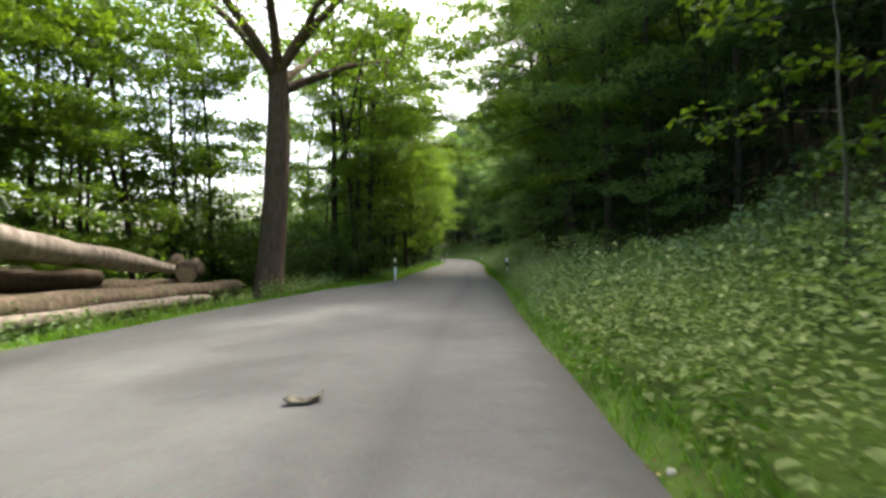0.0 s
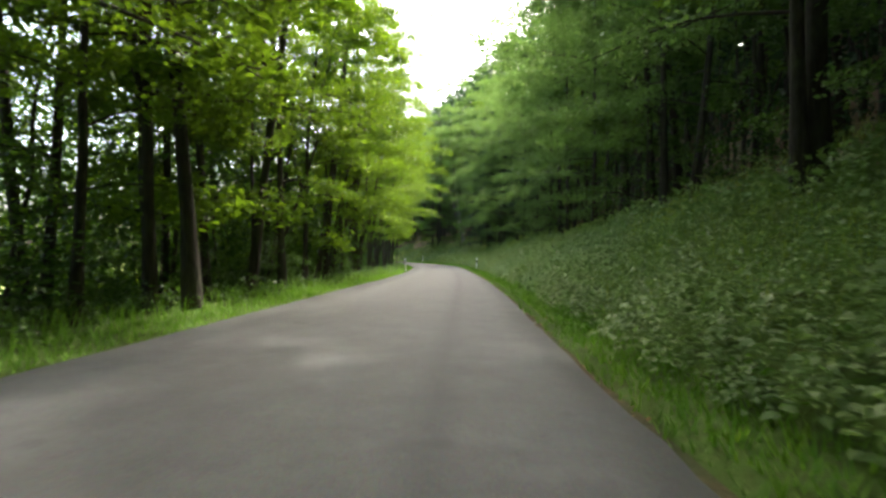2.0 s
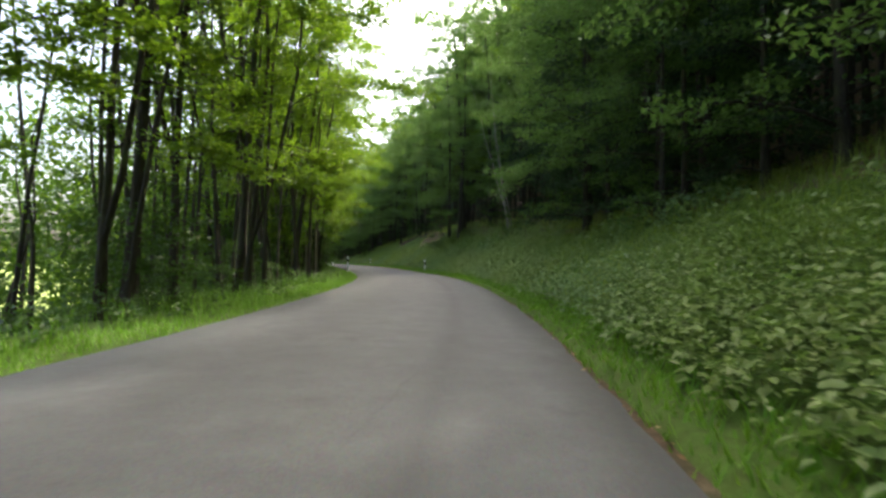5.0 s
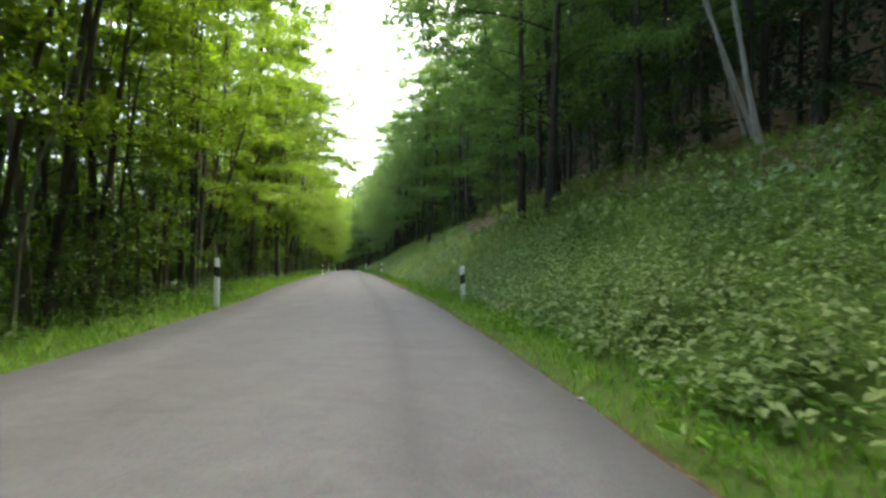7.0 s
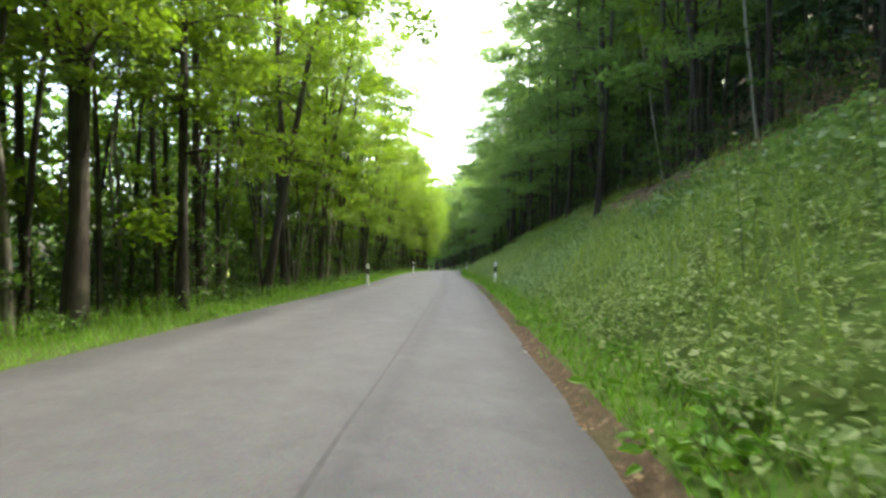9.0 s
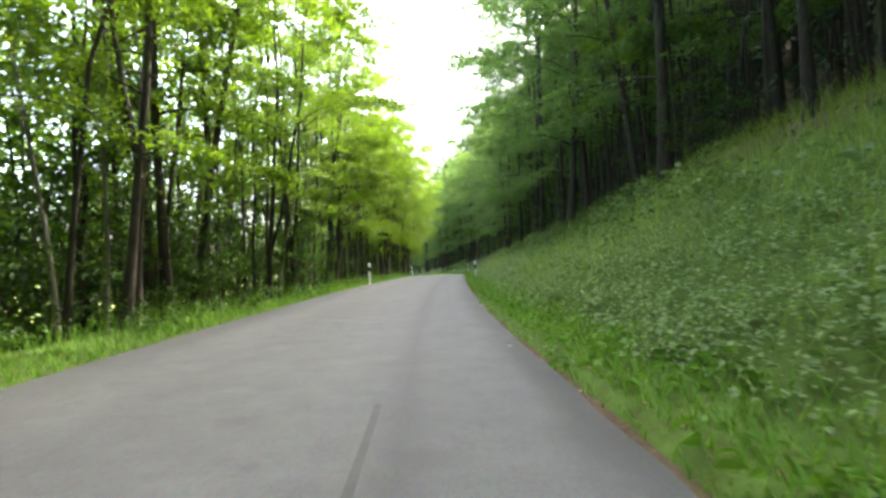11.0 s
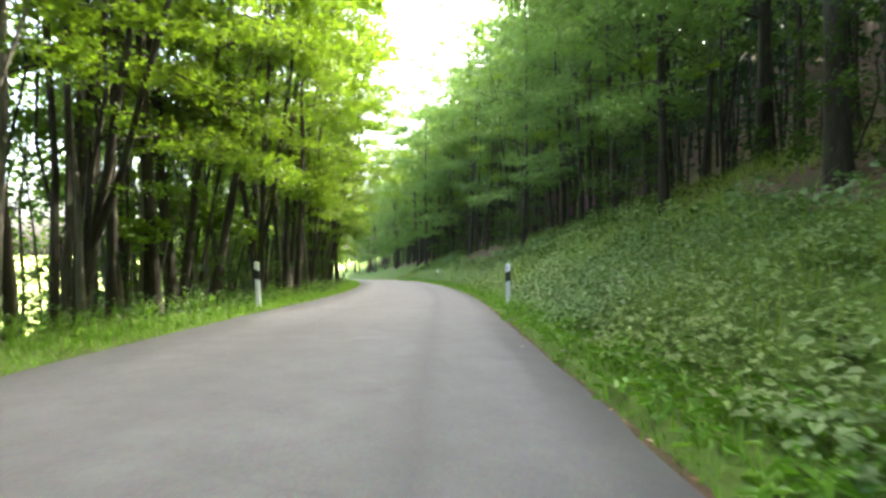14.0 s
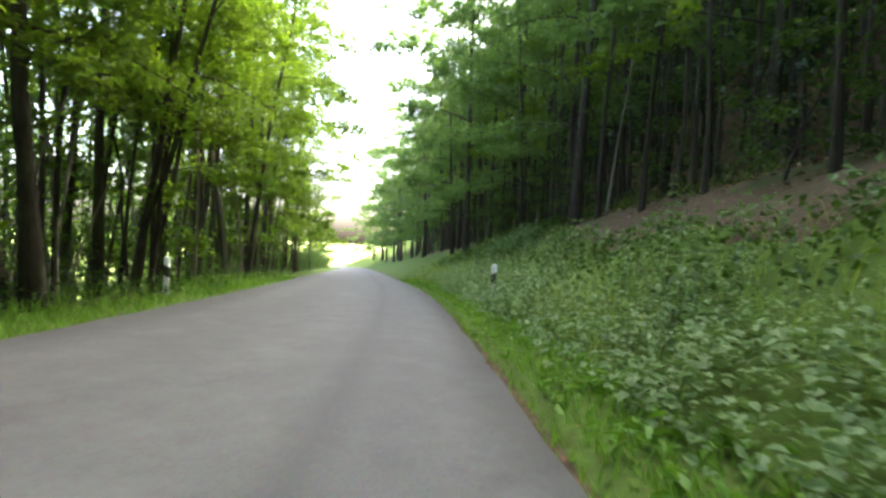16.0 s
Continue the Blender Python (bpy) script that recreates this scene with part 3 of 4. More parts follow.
stand("alder_tree", "alder", 6, 24, 1.7, L0 - 9.5, L0 - 6.5, "leafy alder behind the log pile", scale=(0.7, 0.95))
stand("alder_tree", "alder_far", -35, 21, 1.2, L0 - 24, L0 - 8.0, "slim alder behind the log pile", skip=lay_by)
stand("beech_tree", "beech_far", -30, 345, 1.7, 7.2, 20, "tall beech in the dark wood above the bank", scale=(0.8, 1.1), skip=birch_gap)
stand("pole_tree", "pole", 172, 290, 2.0, 6.0, 10.0, "thin straight trunk at the edge of the beech wood", scale=(1.0, 1.4), lean=3)
stand("pole_tree", "pole", 20, 172, 4.5, 6.4, 11.0, "thin straight trunk at the edge of the beech wood", scale=(1.0, 1.4), lean=4)
stand("shrub", "shrub", 19, 34, 0.8, L0 - 9, L0 - 4.6, "dense dark shrub at the end of the lay-by", "shrub", (0.9, 1.5), 5)
stand("shrub", "shrub", 26, 66, 1.9, L0 - 5.0, L0 - 2.2, "dark green hazel shrub under the roadside trees", "shrub", (0.5, 1.1), 5)
stand("shrub", "shrub", 188, 270, 3.5, L0 - 4.0, L0 - 2.2, "dark green hazel shrub under the roadside trees", "shrub", (0.4, 0.9), 5)
stand("shrub", "shrub", 84, 188, 1.5, L0 - 5.0, L0 - 2.2, "dark green hazel shrub under the roadside trees", "shrub", (0.5, 1.15), 5)
stand("shrub", "shrub", 19, 37, 0.9, 3.9, 6.5, "dark green shrub at the foot of the wood", "shrub", (0.5, 0.9), 5)
stand("alder_tree", "alder_far", 312, 352, 1.5, L0 - 30, L0 - 2.0, "distant light green tree beyond the open stretch", scale=(0.55, 0.8))
stand("beech_tree", "beech_far", 340, 368, 1.5, 1.5, 20, "distant tree at the bend of the road", scale=(0.6, 0.9))
stand("shrub", "shrub", 268, 330, 1.2, L0 - 5.0, L0 - 2.0, "sunlit green bush beside the open road", "shrub", (0.5, 0.9), 5)
stand("shrub", "shrub", -10, 260, 6, 4.8, 8, "dark green hazel shrub on the bank below the beeches", "shrub", (0.5, 1.0), 5)


# ---- undergrowth ----
def thicket(name, n, s0, s1, l0, l1, z0, z1, per, spread, size, mat, label, seed, power=1.0):
    """Leafy masses deep in the wood, too many to count."""
    g = np.random.default_rng(seed)
    s, l = g.uniform(s0, s1, n), g.uniform(l0, l1, n)
    x, y, z = ground_at(s, l)
    c = np.stack([x, y, z + z0 + (z1 - z0) * g.uniform(0, 1, n) ** power], 1)
    pos = np.repeat(c, per, 0) + g.normal(size=(n * per, 3)) * np.array([1, 1, 0.5]) * spread
    v, f = leaves(pos, size, g, up=1.0)
    return stuff(name, v, f, mat, label, "foliage")


def stuff(name, v, f, mat, label, category):
    return tagged(new(name, mesh_np(name, v, f, mat)), label, category, kind="stuff")


def broad_leaves(c, ax, nor, size, aspect, fold=0.12):
    """Pointed broad leaves of six corners, folded along the midrib."""
    n = len(c)
    side = np.cross(nor, ax)
    s = size[:, None]
    pts = [c, c + ax * s * 0.28 - side * s * aspect * 0.5 + nor * s * fold, c + ax * s * 0.66 - side * s * aspect * 0.4 + nor * s * fold * 0.8,
           c + ax * s - nor * s * 0.12, c + ax * s * 0.66 + side * s * aspect * 0.4 + nor * s * fold * 0.8, c + ax * s * 0.28 + side * s * aspect * 0.5 + nor * s * fold]
    v = np.stack(pts, 1).reshape(-1, 3)
    i = np.arange(n)[:, None] * 6
    return v, np.concatenate([i + np.array([[0, 1, 2, 3]]), i + np.array([[0, 3, 4, 5]])])


def herbs(s, l, h, per, size, rng, aspect=0.75, up=2.4):
    """Leafy herbs: per leaves up each stem, in turning pairs."""
    x, y, z = ground_at(s, l)
    n = len(s)
    q = np.tile(np.linspace(0.3, 1.0, per), n) + rng.normal(0, 0.05, n * per)
    a = np.tile(np.arange(per) * 1.9, n) + np.repeat(rng.uniform(0, 6.3, n), per) + rng.normal(0, 0.35, n * per)
    hh = np.repeat(h, per) * q
    lean = rng.normal(0, 0.16, (n, 2))
    out = rng.uniform(0.02, 0.12, n * per) * (1.3 - 0.6 * q)
    bx = np.repeat(x, per) + np.repeat(lean[:, 0], per) * hh + np.cos(a) * out
    by = np.repeat(y, per) + np.repeat(lean[:, 1], per) * hh + np.sin(a) * out
    c = np.stack([bx, by, np.repeat(z, per) + hh], 1)
    ax = unit(np.stack([np.cos(a), np.sin(a), rng.normal(-0.12, 0.25, n * per)], 1))
    nor = rng.normal(size=(n * per, 3)) * 0.55 + np.array([0, 0, up * 0.6])
    nor = unit(nor - ax * (nor * ax).sum(1, keepdims=True))
    return broad_leaves(c, ax, nor, np.repeat(size, per) * (1.15 - 0.45 * q) * rng.uniform(0.7, 1.2, n * per), aspect)


def blades(s, l, h, width, rng, bow=0.35):
    """Bent grass blades of three triangles."""
    x, y, z = ground_at(s, l)
    n = len(s)
    a = rng.uniform(0, 6.3, n)
    d = np.stack([np.cos(a), np.sin(a), np.zeros(n)], 1)
    w = np.stack([-np.sin(a), np.cos(a), np.zeros(n)], 1) * (width * rng.uniform(0.7, 1.3, n))[:, None] * 0.5
    base = np.stack([x, y, z - 0.02], 1)
    b = (bow * rng.uniform(0.3, 1.5, n) * h)[:, None]
    up = np.array([[0, 0, 1.0]]) * h[:, None]
    mid = base + d * b * 0.3 + up * 0.6
    tip = base + d * b + up * rng.uniform(0.85, 1.0, n)[:, None]
    v = np.stack([base - w, base + w, mid - w * 0.75, mid + w * 0.75, tip], 1).reshape(-1, 3)
    i = np.arange(n)[:, None] * 5
    return v, np.concatenate([i + np.array([[0, 1, 3]]), i + np.array([[0, 3, 2]]), i + np.array([[2, 3, 4]])])


def spikes(s, l, h, width, rng):
    """Short leaning grass blades of one triangle."""
    x, y, z = ground_at(s, l)
    n = len(s)
    a = rng.uniform(0, 6.3, n)
    w = np.stack([-np.sin(a), np.cos(a), np.zeros(n)], 1) * width * 0.5
    base = np.stack([x, y, z - 0.01], 1)
    tip = base + np.stack([np.cos(a) * h * 0.6, np.sin(a) * h * 0.6, h], 1) * rng.uniform(0.7, 1.1, (n, 1))
    return np.stack([base - w, base + w, tip], 1).reshape(-1, 3), np.arange(n * 3).reshape(-1, 3)


GRASS_S = (-40, 15, 25, 45, 55, 75, 84, 98, 107, 121, 130, 160, 172, 178, 189, 194, 206, 222, 235, 260)
GRASS_G = (0.1, 0.1, 0.3, 0.35, 0.2, 0.2, 0.7, 0.55, 0.25, 0.22, 0.5, 0.55, 0.6, 0.9, 0.9, 0.6, 0.42, 0.4, 0.48, 0.6)


def scatter(n, s0, s1, l0, l1, rng):
    return rng.uniform(s0, s1, n), rng.uniform(l0, l1, n)


def brambly(s, l):
    """How far low dark brambles and ivy cover the upper bank."""
    return np.interp(s, (-40, 100, 108, 122, 164, 171, 178, 190, 197, 212, 224, 262), (0, 0, 0.3, 0.0, 0.1, 0.75, 1.0, 0.9, 0.35, 0.35, 0.95, 0.95)) * np.clip((l - np.interp(s, (218, 226), (1.9, 1.5))) / 0.9, 0, 1) + 0.3 * wave(s, l * 2, 1.0, 9)


def grassy(s, l):
    return np.interp(s, GRASS_S, GRASS_G) + 0.35 * wave(s, l * 2.5, 0.55, 1.0) + 0.14 * (l - 2.6)


thicket("wood_foliage", 2600, -40, 345, 9, 17, 7.0, 23, 30, 1.1, 0.4, LEAF_BEECH, "dark green foliage inside the beech wood", 31, 0.8)
# the wood's inner shade is put into the leaf colour of these two
thicket("deep_wood_foliage", 3800, -60, 350, 16, 30, 0.0, 25, 32, 1.5, 0.8, LEAF_DARK_SHADED, "dark green foliage deep in the beech wood", 36)
thicket("far_wood_foliage", 5200, -60, 350, 19, 36, 0.0, 27, 16, 2.0, 1.5, LEAF_DARK_SHADED, "dark green foliage far inside the beech wood", 39)
thicket("lay_by_foliage", 6000, -35, 24, L0 - 26, L0 - 8.0, 0.3, 22, 24, 1.0, 0.32, LEAF_BEECH, "green foliage behind the log pile", 34)
thicket("lay_by_thicket", 1300, 17, 46, L0 - 24, L0 - 7.5, -0.4, 7, 24, 0.9, 0.3, LEAF_ALDER, "green thicket behind the end of the lay-by", 49, 1.2)
# understorey leaves coloured darker in place of the shade under the crowns
thicket("wood_understorey", 1300, -20, 300, 8.0, 15, 0.2, 4.0, 20, 0.7, 0.26, LEAF_DARK_SHADED, "dark leafy saplings under the beeches", 32, 1.6)
thicket("slope_undergrowth", 2600, 98, 180, L0 - 12, L0 - 4.0, -0.6, 5.5, 20, 0.6, 0.24, LEAF_SHRUB, "dark green undergrowth on the slope below the road", 35, 1.4)
thicket("open_slope_undergrowth", 620, 24, 98, L0 - 9, L0 - 3.6, -0.6, 1.8, 20, 0.6, 0.22, LEAF_SHRUB, "green undergrowth on the open slope below the road", 45, 1.6)
thicket("leafy_slope_saplings", 3000, 47, 69, L0 - 20, L0 - 3.8, -0.8, 10, 24, 0.9, 0.26, LEAF_SHRUB, "leafy saplings below the roadside trees", 48, 1.6)
thicket("open_slope_foliage", 1000, 36, 64, L0 - 16, L0 - 5.0, -0.3, 14.0, 26, 0.9, 0.22, LEAF_ALDER, "light green saplings on the slope below the road", 37, 1.4)
thicket("lower_slope_foliage", 2800, 160, 280, L0 - 18, L0 - 5.0, 0.0, 20.0, 30, 0.9, 0.27, LEAF_ALDER, "light green crowns on the lower slope", 47)
thicket("slope_foliage", 1700, 98, 184, L0 - 14, L0 - 5.5, 0.2, 19.0, 30, 0.9, 0.27, LEAF_ALDER, "light green saplings on the slope below the road", 33, 1.2)
thicket("lower_undergrowth", 2600, 160, 282, L0 - 14, L0 - 3.6, -0.6, 6.0, 22, 0.6, 0.22, LEAF_SHRUB, "green undergrowth on the lower slope beside the road", 46, 1.4)
thicket("valley_wood_foliage", 1600, 108, 188, L0 - 30, L0 - 13, -2.5, 16.0, 26, 1.2, 0.55, LEAF_SHRUB, "dark green foliage of the valley wood", 38, 1.2)


def stems(name, n, s0, s1, l0, l1, h, r, mat, label, seed):
    """Thin bare stems of a dense stand, too many to count."""
    g = np.random.default_rng(seed)
    bits = []
    for s, l in zip(g.uniform(s0, s1, n), g.uniform(l0, l1, n)):
        x, y, z = (float(q) for q in ground_at(s, l))
        k = g.uniform(0.6, 1.3)
        tilt = np.cumsum(g.normal(0, 0.16, (5, 2)), axis=0) * np.linspace(0, 1, 5)[:, None] * 2.2
        bits.append(tube(np.column_stack([x + tilt[:, 0], y + tilt[:, 1], z - 0.3 + h * k * np.linspace(0, 1, 5)]), r * k * np.array([1.2, 0.9, 0.75, 0.55, 0.25]), 5))
    return stuff(name, *join(bits), mat, label, "tree stems")


stand("bare_sapling", "bare", 100, 262, 0.55, L0 - 8, L0 - 2.0, "thin grey-brown bare stem crowded below the road", "sapling", (0.7, 1.3), 4)
stems("slope_stems", 420, 84, 262, L0 - 11, L0 - 2.2, 10, 0.055, BARK_DARK, "thin dark stems crowded below the road", 41)
stems("wood_edge_stems", 420, 160, 300, 6.5, 16, 11, 0.07, BARK_DARK, "thin dark stems at the edge of the beech wood", 42)
stems("beech_wood_stems", 260, -20, 160, 8, 18, 12, 0.08, BARK_DARK, "thin dark stems inside the beech wood", 43)

r2 = np.random.default_rng(11)
def herb_start(s):
    """Where the herbs begin beside the verge."""
    return np.interp(s, (-7, 18, 27, 60, 100, 120, 160, 180), (0.1, 0.16, 0.46, 0.5, 0.5, 0.62, 0.62, 0.5)) + 0.07 * wave(s, s * 0.7, 1.3, 6)


def herb_height(s, l):
    return np.interp(s, (-10, 12, 24, 60, 105, 120, 260), (0.85, 0.9, 0.62, 0.68, 0.65, 0.42, 0.48)) * np.interp(l - herb_start(s), (0.0, 0.3, 2.4), (0.55, 1.0, 1.0)) * (1 + 0.3 * wave(s, l * 2.0, 1.1, 8)) * np.interp(s, (9.5, 10.8, 12.6, 14), (1, 1.25, 1.25, 1))


s, l = scatter(36000, -7, 250, 0.0, 3.1, r2)
l = l + herb_start(s)
keep = (grassy(s, l) < r2.uniform(0.2, 1.0, len(s))) & (r2.uniform(0, 1, len(s)) < np.interp(l, (0.55, 0.8, 3, 4), (0.9, 1, 0.85, 0.7))) & (brambly(s, l) < r2.uniform(0.2, 1.1, len(s)))
s, l = s[keep], l[keep]
stuff("bank_herbs", *herbs(s, l, herb_height(s, l) * r2.uniform(0.6, 1.2, len(s)), 10, r2.uniform(0.065, 0.14, len(s)) * np.interp(s, (14, 30, 100, 122, 165, 200), (0.66, 0.86, 0.95, 0.66, 0.66, 0.85)), r2, up=3.4), LEAF_HERB, "broad-leaved green herbs and nettles covering the bank", "undergrowth")
s, l = scatter(14000, -7, 255, 3.4, 7.4, r2)
keep = (grassy(s, l) < r2.uniform(0.2, 1.0, len(s))) & (r2.uniform(0, 1, len(s)) < np.interp(l, (3, 5, 7.4), (1, 0.8, 0.4))) & (scar(s, l) < 0.4) & ~((s > 19) & (s < 37) & (l > 3.5))
s, l = np.repeat(s[keep], 11), np.repeat(l[keep], 11)
x, y, z = ground_at(s, l)
c = np.stack([x, y, z + herb_height(s, l) * r2.uniform(0.25, 1.1, len(s))], 1) + r2.normal(0, 0.13, (len(s), 3)) * np.array([1, 1, 0.2])
stuff("upper_bank_herbs", *leaves(c, 0.16, r2, up=1.8, aspect=0.75), LEAF_HERB, "leafy green plants on the upper bank", "undergrowth")

s, l = scatter(150000, -7, 262, 0.4, 8.0, r2)
keep = (grassy(s, l) > r2.uniform(0.15, 0.85, len(s))) & (scar(s, l) < 0.45) & ~((s > 19) & (s < 37) & (l > 3.6)) & ((l > 0.8) | (s > 118)) & (brambly(s, l) < r2.uniform(0.2, 1.1, len(s)))
s, l = s[keep], l[keep]
stuff("bank_grass", *blades(s, l, r2.uniform(0.25, 0.65, len(s)) * np.interp(l, (0.4, 1.1), (0.5, 1)) * np.interp(s, (112, 120, 165, 200), (1, 1.1, 1.1, 1)), 0.011, r2, 0.7), GRASS_BANK, "tall pale green grass on the bank", "grass")

s, l = scatter(85000, -7, 255, -0.03, 0.95, r2)
keep = (l < herb_start(s) + 0.3) & (l > bare_strip(s) + 0.04 * wave(s, s, 2.0, 3) + r2.uniform(-0.06, 0.1, len(s)))
s1, l1 = s[keep], l[keep]
s, l = scatter(52000, -4, 255, L0 - 1.2, L0 + 0.05, r2)
keep = (l < L0 - 0.05 + 0.1 * wave(s, s, 2.0, 5)) & ~((s < 24) & (l > L0 - 1.7 / (1 + np.exp((s - 22) / 1.6))))
s2, l2 = scatter(14000, -6, 27, L0 - 5, L0 - 1.2, r2)
edge = l2 < L0 - 1.7 / (1 + np.exp((s2 - 22) / 1.6)) - 0.05
s, l = np.concatenate([s1, s[keep], s2[edge]]), np.concatenate([l1, l[keep], l2[edge]])
stuff("verge_grass", *spikes(s, l, r2.uniform(0.05, 0.17, len(s)), 0.022, r2), GRASS_VERGE, "short bright green grass along both road edges", "grass")
s, l = scatter(42000, 8, 255, L0 - 2.2, L0 - 0.25, r2)
keep = (r2.uniform(0, 1, len(s)) < 0.6 + 0.5 * wave(s, l, 0.9, 2)) & ~((s < 25) & (l > L0 - 1.9 / (1 + np.exp((s - 22) / 1.6))))
sl, ll = s[keep], l[keep]
stuff("tall_verge_grass", *blades(sl, ll, r2.uniform(0.14, 0.46, len(sl)) * np.interp(ll, (L0 - 0.9, L0 - 0.25), (1, 0.45)), 0.013, r2, 0.6), GRASS_VERGE, "taller green grass at the foot of the roadside trees", "grass")

s, l = scatter(60000, 100, 258, 1.9, 7.0, r2)
keep = (brambly(s, l) > r2.uniform(0.25, 1.0, len(s))) & (scar(s, l) < 0.5)
s, l = s[keep], l[keep]
x, y, z = ground_at(s, l)
c = np.stack([x, y, z + r2.uniform(0.03, 0.38, len(s))], 1)
stuff("bank_brambles", *leaves(c, 0.12, r2, up=1.6, aspect=0.8), LEAF_SHRUB, "low dark green brambles and ivy on the upper bank", "undergrowth")

s, l = scatter(5200, 0, 250, 0.1, 0.95, r2)
keep = r2.uniform(0, 1, len(s)) < np.interp(s, (0, 60, 62, 160, 175, 250), (0.2, 0.2, 0.35, 0.35, 1, 1)) * (0.6 + 0.6 * wave(s, s, 1.5, 7))
s, l = s[keep], l[keep]
stuff("verge_weeds", *herbs(s, l, r2.uniform(0.08, 0.26, len(s)), 8, r2.uniform(0.08, 0.16, len(s)), r2, 0.45, 1.2), GRASS_VERGE, "bright green weeds in the road verge", "weeds")

s, l = scatter(5200, 2, 262, L0 - 6.0, L0 - 0.75, r2)
keep = ~((s < 24) & (l > L0 - 3.5))
s, l = s[keep], l[keep]
h = np.interp(l, (L0 - 4, L0 - 0.8), (0.75, 0.28)) * r2.uniform(0.6, 1.3, len(s))
stuff("wood_edge_herbs", *herbs(s, l, h, 9, r2.uniform(0.09, 0.16, len(s)), r2), LEAF_SHRUB, "dark green herbs and brambles below the roadside trees", "undergrowth")


# ---- roadside posts ----
def plain(name, col, rough=0.5, spec=0.4, grime=0.25):
    def build(nt):
        n = noise_tex(nt, 7, 5, 0.7)
        c = mix(nt, ramp(nt, n, [(0.45, (0, 0, 0)), (0.75, (grime, grime, grime))]), (*col, 1), (0.25, 0.26, 0.2, 1))
        return principled(nt, c, rough, None, spec)
    return material(name, build)


POST_WHITE = plain("post_white", (0.78, 0.79, 0.8), 0.45)
POST_BLACK = plain("post_black", (0.018, 0.018, 0.02), 0.5, 0.4, 0.06)
REFLECTOR = plain("reflector", (0.07, 0.068, 0.066), 0.2, 0.6, 0.1)


def prism(z0, z1, grow, slant0, slant1, dome=False):
    """A rounded post section between two slanted ends."""
    a = np.linspace(0, 2 * np.pi, 16, endpoint=False)
    x = np.sign(np.cos(a)) * np.abs(np.cos(a)) ** 0.6 * (0.06 + grow)
    y = np.sign(np.sin(a)) * np.abs(np.sin(a)) ** 0.6 * (0.045 + grow)
    rings = [(1, z0, slant0), (1, z1, slant1)] + ([(0.9, z1 + 0.02, slant1), (0.6, z1 + 0.035, slant1), (0.02, z1 + 0.04, slant1)] if dome else [])
    v = np.concatenate([np.stack([x * k, y * k, z + g * x], 1) for k, z, g in rings])
    i, j = np.meshgrid(np.arange(len(rings) - 1), np.arange(16), indexing="ij")
    p, q = (i * 16 + j).ravel(), (i * 16 + (j + 1) % 16).ravel()
    return v, np.stack([p, q, q + 16, p + 16], 1)


def post_meshes(sign):
    body = mesh_np("body", *prism(-0.55, 0.96, 0, 0, 0.12 * sign, True), POST_WHITE, True)
    band = mesh_np("band", *prism(0.56, 0.80, 0.002, 0.4 * sign, 0.4 * sign), POST_BLACK, True)
    bm = bmesh.new()
    if sign > 0:
        bmesh.ops.create_cube(bm, size=1, matrix=Matrix.Translation((0, -0.05, 0.68)) @ Matrix.Diagonal((0.045, 0.012, 0.17, 1)))
        bmesh.ops.bevel(bm, geom=bm.edges[:], offset=0.004, segments=1, affect="EDGES")
    else:
        bmesh.ops.create_cone(bm, cap_ends=True, segments=14, radius1=0.028, radius2=0.025, depth=0.012, matrix=Matrix.Translation((0, -0.05, 0.68)) @ Matrix.Rotation(math.pi / 2, 4, "X"))
    refl = bpy.data.meshes.new("reflector")
    bm.to_mesh(refl)
    bm.free()
    refl.materials.append(REFLECTOR)
    return body, band, refl


def marker_post(meshes, label):
    root = new("marker_post")
    body = child("body", meshes[0], root)
    child("band", meshes[1], root, "slanted black band")
    child("reflector", meshes[2], root)
    return tagged(root, label, "marker post", "roadside marker posts")


post_r = post_l = None
for x, y, top, right, lean in ((1.83, 17.84, 1.01, 1, -2), (1.33, 66.77, 1.04, 1, 1), (-5.79, 105.97, 1.17, 1, -1.5), (-18.39, 138.85, 1.45, 1, 1), (-30.63, 169.32, 1.52, 1, -1.5), (-40.25, 196.33, 1.21, 1, -1.5), (-51.5, 222.0, 0.27, 1, 1),
                               (-3.85, 17.2, 1.11, 0, 0), (-4.42, 65.96, 0.93, 0, -4), (-11.35, 104.05, 1.36, 0, 0), (-23.34, 136.8, 1.34, 0, 0), (-35.72, 166.82, 1.55, 0, 0), (-46.03, 194.17, 1.2, 0, -4), (-58.1, 218.8, 0.1, 0, 0)):
    k = int(np.argmin(np.hypot(LINE[:, 0] - x, LINE[:, 1] - y)))
    turn = math.degrees(math.atan2(-TAN[k, 0], TAN[k, 1]))
    m = pose(x, y, top - 1.0, 0, lean, turn)
    if right:
        if not post_r:
            post_r = marker_post(post_meshes(1), "white plastic roadside post with slanted black band")
            post_r.matrix_basis = m
        else:
            copy_thing(post_r, m)
    else:
        if not post_l:
            post_l = marker_post(post_meshes(-1), "white plastic roadside post with round reflector")
            post_l.matrix_basis = m
        else:
            copy_thing(post_l, m)


# ---- log pile at the lay-by ----
def build_cut(nt):
    tc = node(nt, "ShaderNodeTexCoord").outputs["Object"]
    n = noise_tex(nt, 12, 4, 0.7, tc)
    return principled(nt, ramp(nt, n, [(0.3, (0.3, 0.2, 0.11)), (0.7, (0.5, 0.36, 0.22))]), 0.85, None, 0.2)


CUT = material("cut_wood", build_cut)
BARK_LOG = bark("bark_log", (0.13, 0.1, 0.085), (0.4, 0.345, 0.305), 9)
BARK_BROWN = bark("bark_brown", (0.07, 0.05, 0.038), (0.22, 0.165, 0.125), 9)


